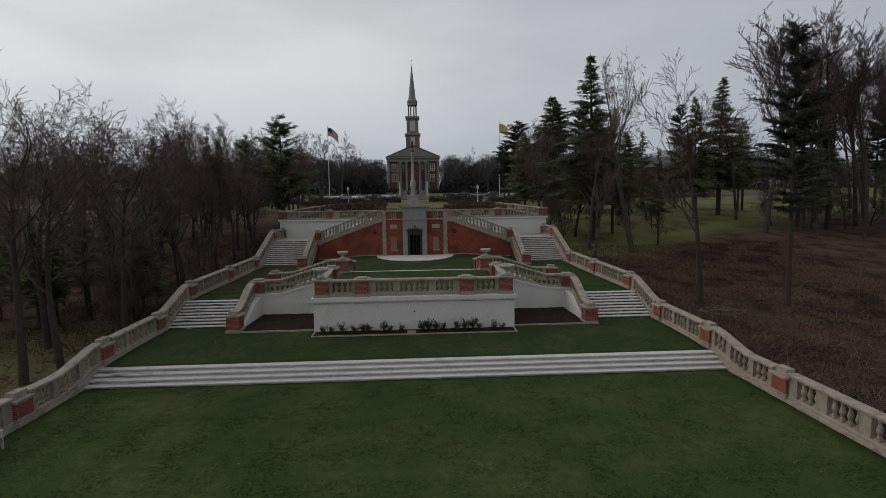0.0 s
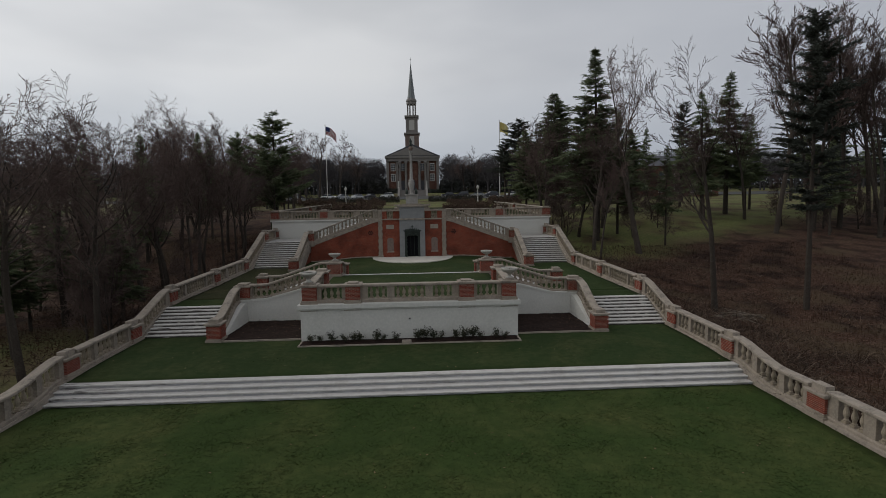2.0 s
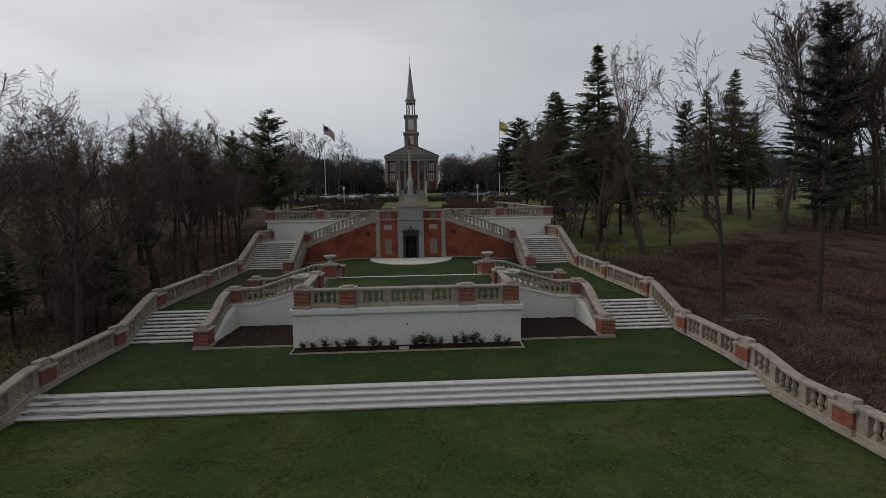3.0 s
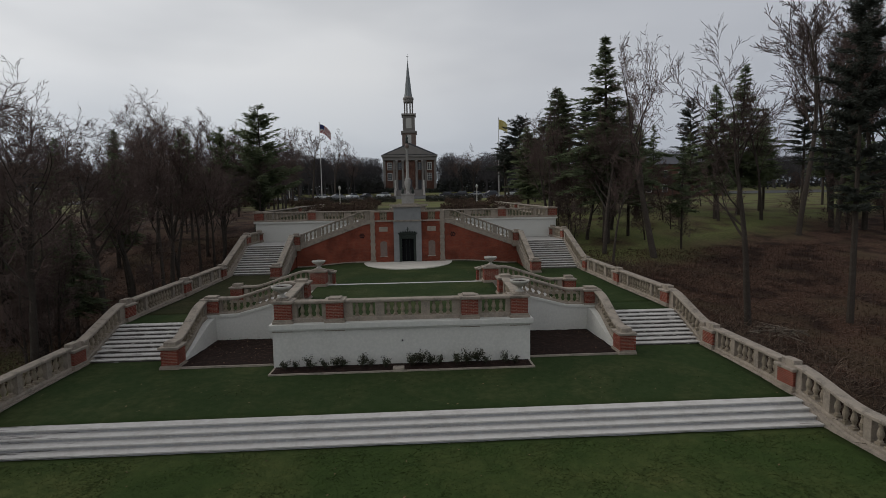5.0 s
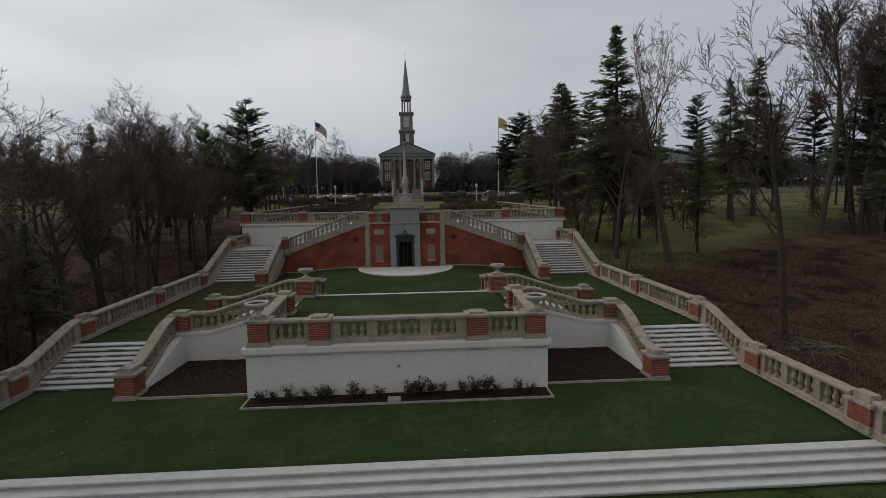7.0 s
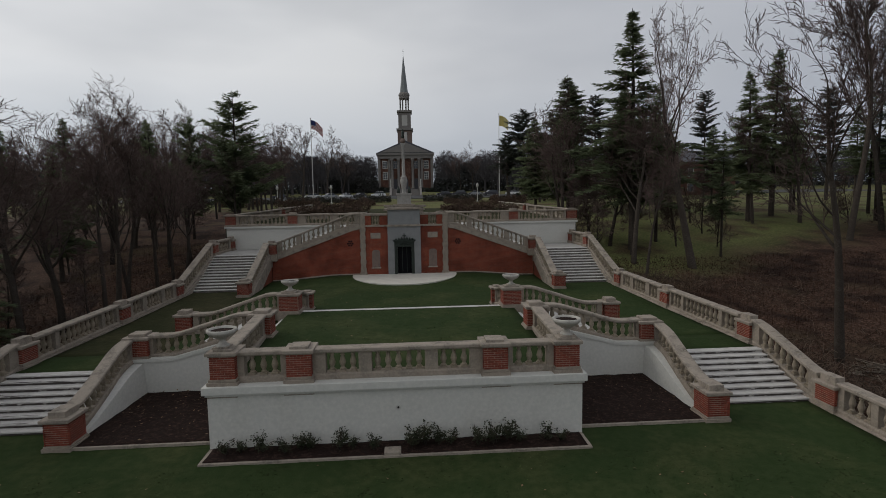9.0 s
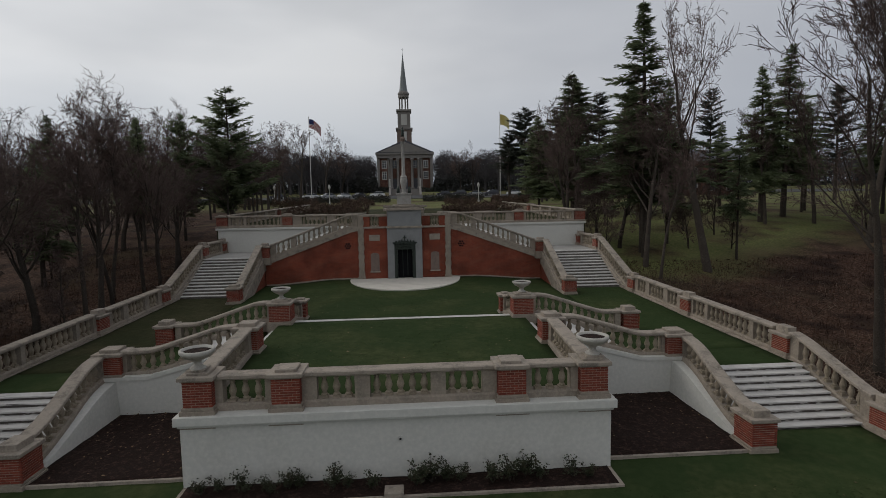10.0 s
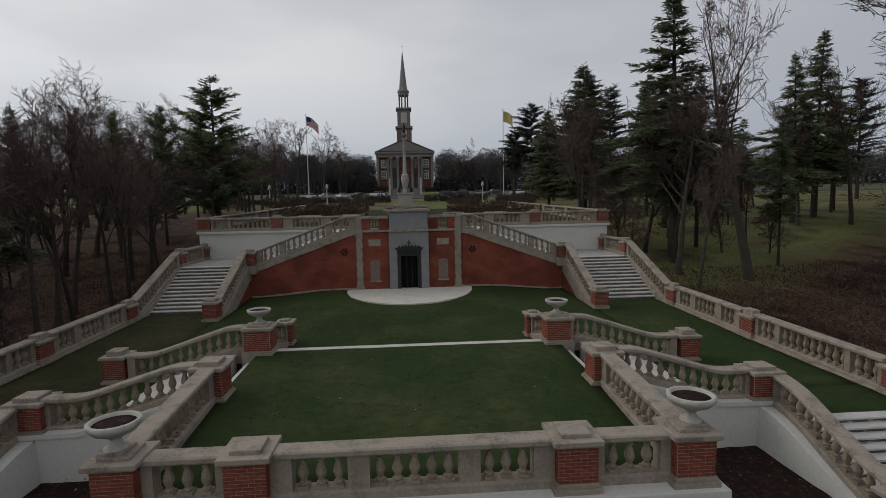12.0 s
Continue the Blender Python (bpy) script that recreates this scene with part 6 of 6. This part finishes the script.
part("stage_cornice", boxes((-3.5, 3.5, 1.9, 8.9, 33.2, 34.0), bevel=0.1), CHURCHSTONE, stage)
bel = part("belfry_ring", lathe([(2.45, 39.2), (2.45, 40.3), (2.7, 40.6), (2.5, 41.4), (2.0, 41.8)], 8), CHURCHSTONE, church, at=(0, 5.4, 0))
for k in range(8):
    a = math.pi / 8 + k * math.pi / 4
    part("belfry_post", lathe([(0.42, 34.0), (0.34, 34.4), (0.34, 38.8), (0.45, 39.4)], 8), CHURCHSTONE, bel, at=(2.05 * math.cos(a), 2.05 * math.sin(a), 0))
part("spire", lathe([(2.1, 41.4), (1.75, 43.0), (0.12, 57.0), (0.05, 57.6)], 8), SPIRE, church, at=(0, 5.4, 0))
part("finial", boxes((-0.06, 0.06, 5.34, 5.46, 57.4, 60.0), (-0.45, 0.45, 5.36, 5.44, 59.0, 59.12)), SPIRE, church)

# wide terrace steps with rails before the church
apron = thing("church_terrace", (-0.6, 151, 9.2), "pale stone terrace steps leading to the church", "stairs")
for i in range(14):
    part("step", boxes((-4.4, 4.4, i * 0.34, 7, -0.3 + i * 0.19, -0.1 + i * 0.19)), CHURCHSTONE, apron)
for k in (-1, 1):
    part("side_wall", sweep([(k * 4.8, -0.6, 0.0), (k * 4.8, 4.8, 2.7), (k * 4.8, 7.2, 2.7)], [(-0.35, -1.5), (0.35, -1.5), (0.35, 0.4), (-0.35, 0.4)]), CHURCHSTONE, apron)
    part("post", lathe([(0.22, 2.6), (0.2, 5.2), (0.3, 5.4), (0.1, 5.6)], 8), TRIM, apron, at=(k * 4.9, 5.2, 0))

# ---- brick hall beyond the trees ----
hall = thing("brick_hall", (73, 124, 7.8), "long brick hall with white windows and a grey roof", "building", turn=-12)
part("body", boxes((-13, 13, -7, 7, -1, 8.6)), FARBRICK, hall)
bm = bmesh.new()
q = [[bm.verts.new(v) for v in ((x, -7.6, 8.6), (x, 7.6, 8.6), (x, 0, 12.0))] for x in (-13.5, 13.5)]
for i in range(3):
    bm.faces.new((q[0][i], q[0][(i + 1) % 3], q[1][(i + 1) % 3], q[1][i]))
bm.faces.new(q[0])
bm.faces.new(q[1][::-1])
bmesh.ops.recalc_face_normals(bm, faces=bm.faces)
part("roof", bm, ROOF, hall)
part("chimney", boxes((-8, -6.6, -0.7, 0.7, 11, 14)), FARBRICK, hall)
for i in range(6):
    for z in (1.0, 4.8):
        w = thing("window", (-10.5 + i * 4.2, -7.02, z))
        w.parent = hall
        part("window_frame", boxes((-0.75, 0.75, -0.08, 0.05, 0, 2.2)), TRIM, w)
        part("pane", boxes((-0.6, 0.6, -0.1, -0.06, 0.15, 2.05)), GLASS, w)

# ---- road, cars, lamps, flags ----


def road_z(x, y):
    return ground_z(x, y) + 0.06


structure("road", patch(-140, 140, 126, 150, lambda x, y: curve(RISE, y) + 0.10, 7.0, 0.4), ASPHALT, "grey asphalt road and parking strip", "road")


def car(x, y, colour, turn, suv=False):
    name = "car_paint_%s" % ("white" if colour[0] > 0.4 else "silver" if colour[0] > 0.2 else "red" if colour[0] > colour[1] * 2 else "dark")
    paint = mat(name, colour, 0.3, 0.1, spec=0.5, noise_a=(tuple(c * 0.8 for c in colour), 2, 0.45, 0.7, 0.4))
    t = thing("parked_car", (x, y, curve(RISE, y) + 0.1), "parked %s car on the asphalt strip" % name.split("_")[-1], "car", "parked cars", turn=turn)
    hh = 0.25 if suv else 0.0
    bm = bmesh.new()
    prof = [(-2.2, 0.35), (-2.25, 0.75), (-2.1, 0.95 + hh * 0.4), (-1.2, 1.0 + hh * 0.4), (1.9, 1.0 + hh * 0.5), (2.15, 0.9), (2.2, 0.4)]
    q = [[bm.verts.new((u, v, w)) for u, w in prof] for v in (-0.88, 0.88)]
    for i in range(len(prof)):
        bm.faces.new((q[0][i], q[0][(i + 1) % len(prof)], q[1][(i + 1) % len(prof)], q[1][i]))
    bm.faces.new(q[0])
    bm.faces.new(q[1][::-1])
    bmesh.ops.recalc_face_normals(bm, faces=bm.faces)
    bmesh.ops.bevel(bm, geom=list(bm.edges), offset=0.06, segments=2, affect="EDGES")
    body = part("body", bm, paint, t)
    bm = bmesh.new()
    cab = [(-1.3, 0.98 + hh * 0.4), (-0.6, 1.45 + hh), (1.1 + hh * 1.6, 1.45 + hh), (1.75, 1.0 + hh * 0.4)]
    q = [[bm.verts.new((u, v * (0.86 if w > 1.2 else 1.0), w)) for u, w in cab] for v in (-0.8, 0.8)]
    for i in range(4):
        bm.faces.new((q[0][i], q[0][(i + 1) % 4], q[1][(i + 1) % 4], q[1][i]))
    bm.faces.new(q[0])
    bm.faces.new(q[1][::-1])
    bmesh.ops.recalc_face_normals(bm, faces=bm.faces)
    part("cabin_glass", bm, GLASS, t, "dark car windows")
    part("roof_panel", boxes((-0.55, 1.05 + hh * 1.5, -0.69, 0.69, 1.43 + hh, 1.48 + hh), bevel=0.015), paint, t)
    for u in (-1.35, 1.35):
        for v in (-0.82, 0.82):
            bm = lathe([(0.33, -0.1), (0.33, 0.1)], 14)
            bmesh.ops.transform(bm, matrix=pose(0, 0, 0, 90), verts=bm.verts)
            wheel = part("wheel", bm, RUBBER, t, at=(u, v, 0.33))
            bm = lathe([(0.2, -0.115), (0.2, 0.115)], 10)
            bmesh.ops.transform(bm, matrix=pose(0, 0, 0, 90), verts=bm.verts)
            part("rim", bm, METAL, wheel)


for x, y, c, a, suv in ((-23.5, 116, (0.72, 0.72, 0.72), 25, False), (-19.5, 117, (0.3, 0.31, 0.32), 40, False), (-15.5, 117, (0.68, 0.68, 0.68), 60, False), (-12, 118, (0.05, 0.05, 0.06), 60, False), (-7.5, 120, (0.72, 0.72, 0.72), 5, True), (-32, 118, (0.04, 0.05, 0.07), 20, False), (9.5, 121, (0.04, 0.04, 0.05), 10, False), (13.5, 121, (0.04, 0.045, 0.05), 0, True), (17.5, 120, (0.25, 0.04, 0.035), 0, False), (21.5, 119, (0.06, 0.06, 0.07), 15, True), (27.5, 120, (0.72, 0.72, 0.72), -10, False), (38, 121, (0.28, 0.29, 0.3), 0, False)):
    car(x * 1.14, y + 19, c, a, suv)


def street_lamp(x, y):
    t = thing("street_lamp", (x, y, ground_z(x, y)), "white post lamp with a globe lantern", "street lamp", "street lamps")
    part("post", lathe([(0.2, -0.1), (0.2, 0.3), (0.11, 0.45), (0.08, 2.9), (0.14, 3.0)], 10), TRIM, t)
    part("lantern", lathe([(0.12, 3.0), (0.26, 3.2), (0.28, 3.5), (0.16, 3.75), (0.05, 3.95)], 12), TRIM, t, smooth=True)


street_lamp(-15.3, 92)
street_lamp(14.5, 92)
street_lamp(-27, 96)

FLAGRED = mat("flag_red", (0.30, 0.035, 0.04), 0.9, noise_a=((0.22, 0.02, 0.03), 2, 0.4, 0.7, 0.5))
FLAGWHITE = mat("flag_white", (0.55, 0.54, 0.52), 0.9, noise_a=((0.42, 0.42, 0.42), 2, 0.4, 0.7, 0.5))
FLAGBLUE = mat("flag_blue", (0.03, 0.04, 0.12), 0.9, noise_a=((0.02, 0.03, 0.08), 2, 0.4, 0.7, 0.5))
FLAGPALE = mat("flag_pale", (0.50, 0.44, 0.20), 0.9, noise_a=((0.42, 0.36, 0.15), 2, 0.4, 0.7, 0.5))
FLAGYELLOW = mat("flag_yellow", (0.46, 0.38, 0.14), 0.9, noise_a=((0.4, 0.32, 0.08), 2, 0.4, 0.7, 0.5))


def cloth(u0, u1, v0, v1, w, h, sag):
    """A waving strip of a flag, u along the fly and v down the hoist."""
    bm = bmesh.new()
    g = []
    for side in (0, 0.02):
        rows_ = []
        for i in range(9):
            u = u0 + (u1 - u0) * i / 8
            rows_.append([bm.verts.new((u * w * 0.86, side + 0.22 * math.sin(u * 7) * u, -v * h - sag * u * u * h)) for v in (v0, v1)])
        g.append(rows_)
    for rows_ in g:
        for a, b in zip(rows_, rows_[1:]):
            bm.faces.new((a[0], b[0], b[1], a[1]))
    return bm


def flagpole(x, y, top, kind):
    z = ground_z(x, y)
    t = thing("flagpole", (x, y, z), "tall white flagpole flying a %s" % ("striped flag" if kind == "stripes" else "yellow and white flag"), "flagpole", "flagpoles")
    h = top - z
    part("pole", lathe([(0.2, -0.2), (0.2, 0.4), (0.14, 0.5), (0.07, h)], 10), TRIM, t)
    part("finial", lathe([(0.05, h), (0.16, h + 0.12), (0.16, h + 0.22), (0.05, h + 0.34)], 10), METAL, t, smooth=True)
    flag = thing("flag", (0.1, 0, h - 0.3))
    flag.parent = t
    if kind == "stripes":
        for i in range(13):
            part("stripe", cloth(0, 1, i / 13, (i + 1) / 13, 3.5, 2.4, 0.95), FLAGWHITE if i % 2 else FLAGRED, flag)
        part("canton", part_shift(cloth(0, 0.4, 0, 7 / 13, 3.5, 2.4, 0.95)), FLAGBLUE, flag)
    else:
        part("field", cloth(0, 0.5, 0, 1, 2.9, 2.8, 0.5), FLAGYELLOW, flag)
        part("field", cloth(0.5, 1, 0, 1, 2.9, 2.8, 0.5), FLAGPALE, flag)


def part_shift(bm):
    bmesh.ops.scale(bm, vec=(1, 1, 1), verts=bm.verts)
    bmesh.ops.translate(bm, vec=(0, -0.04, 0), verts=bm.verts)
    return bm


flagpole(-25.7, 130, 30.1, "stripes")
flagpole(25.7, 130, 31.0, "plain")

# ---- single bricks of the nearest piers ----
for core, rows_ in LATER:
    for x, y, z, turn_b, half in rows_:
        ob = new("brick", BRICK_HALF if half else BRICK_FULL)
        ob.location = (x, y, z)
        ob.rotation_euler = (0, 0, radians(turn_b))
        ob.parent = core
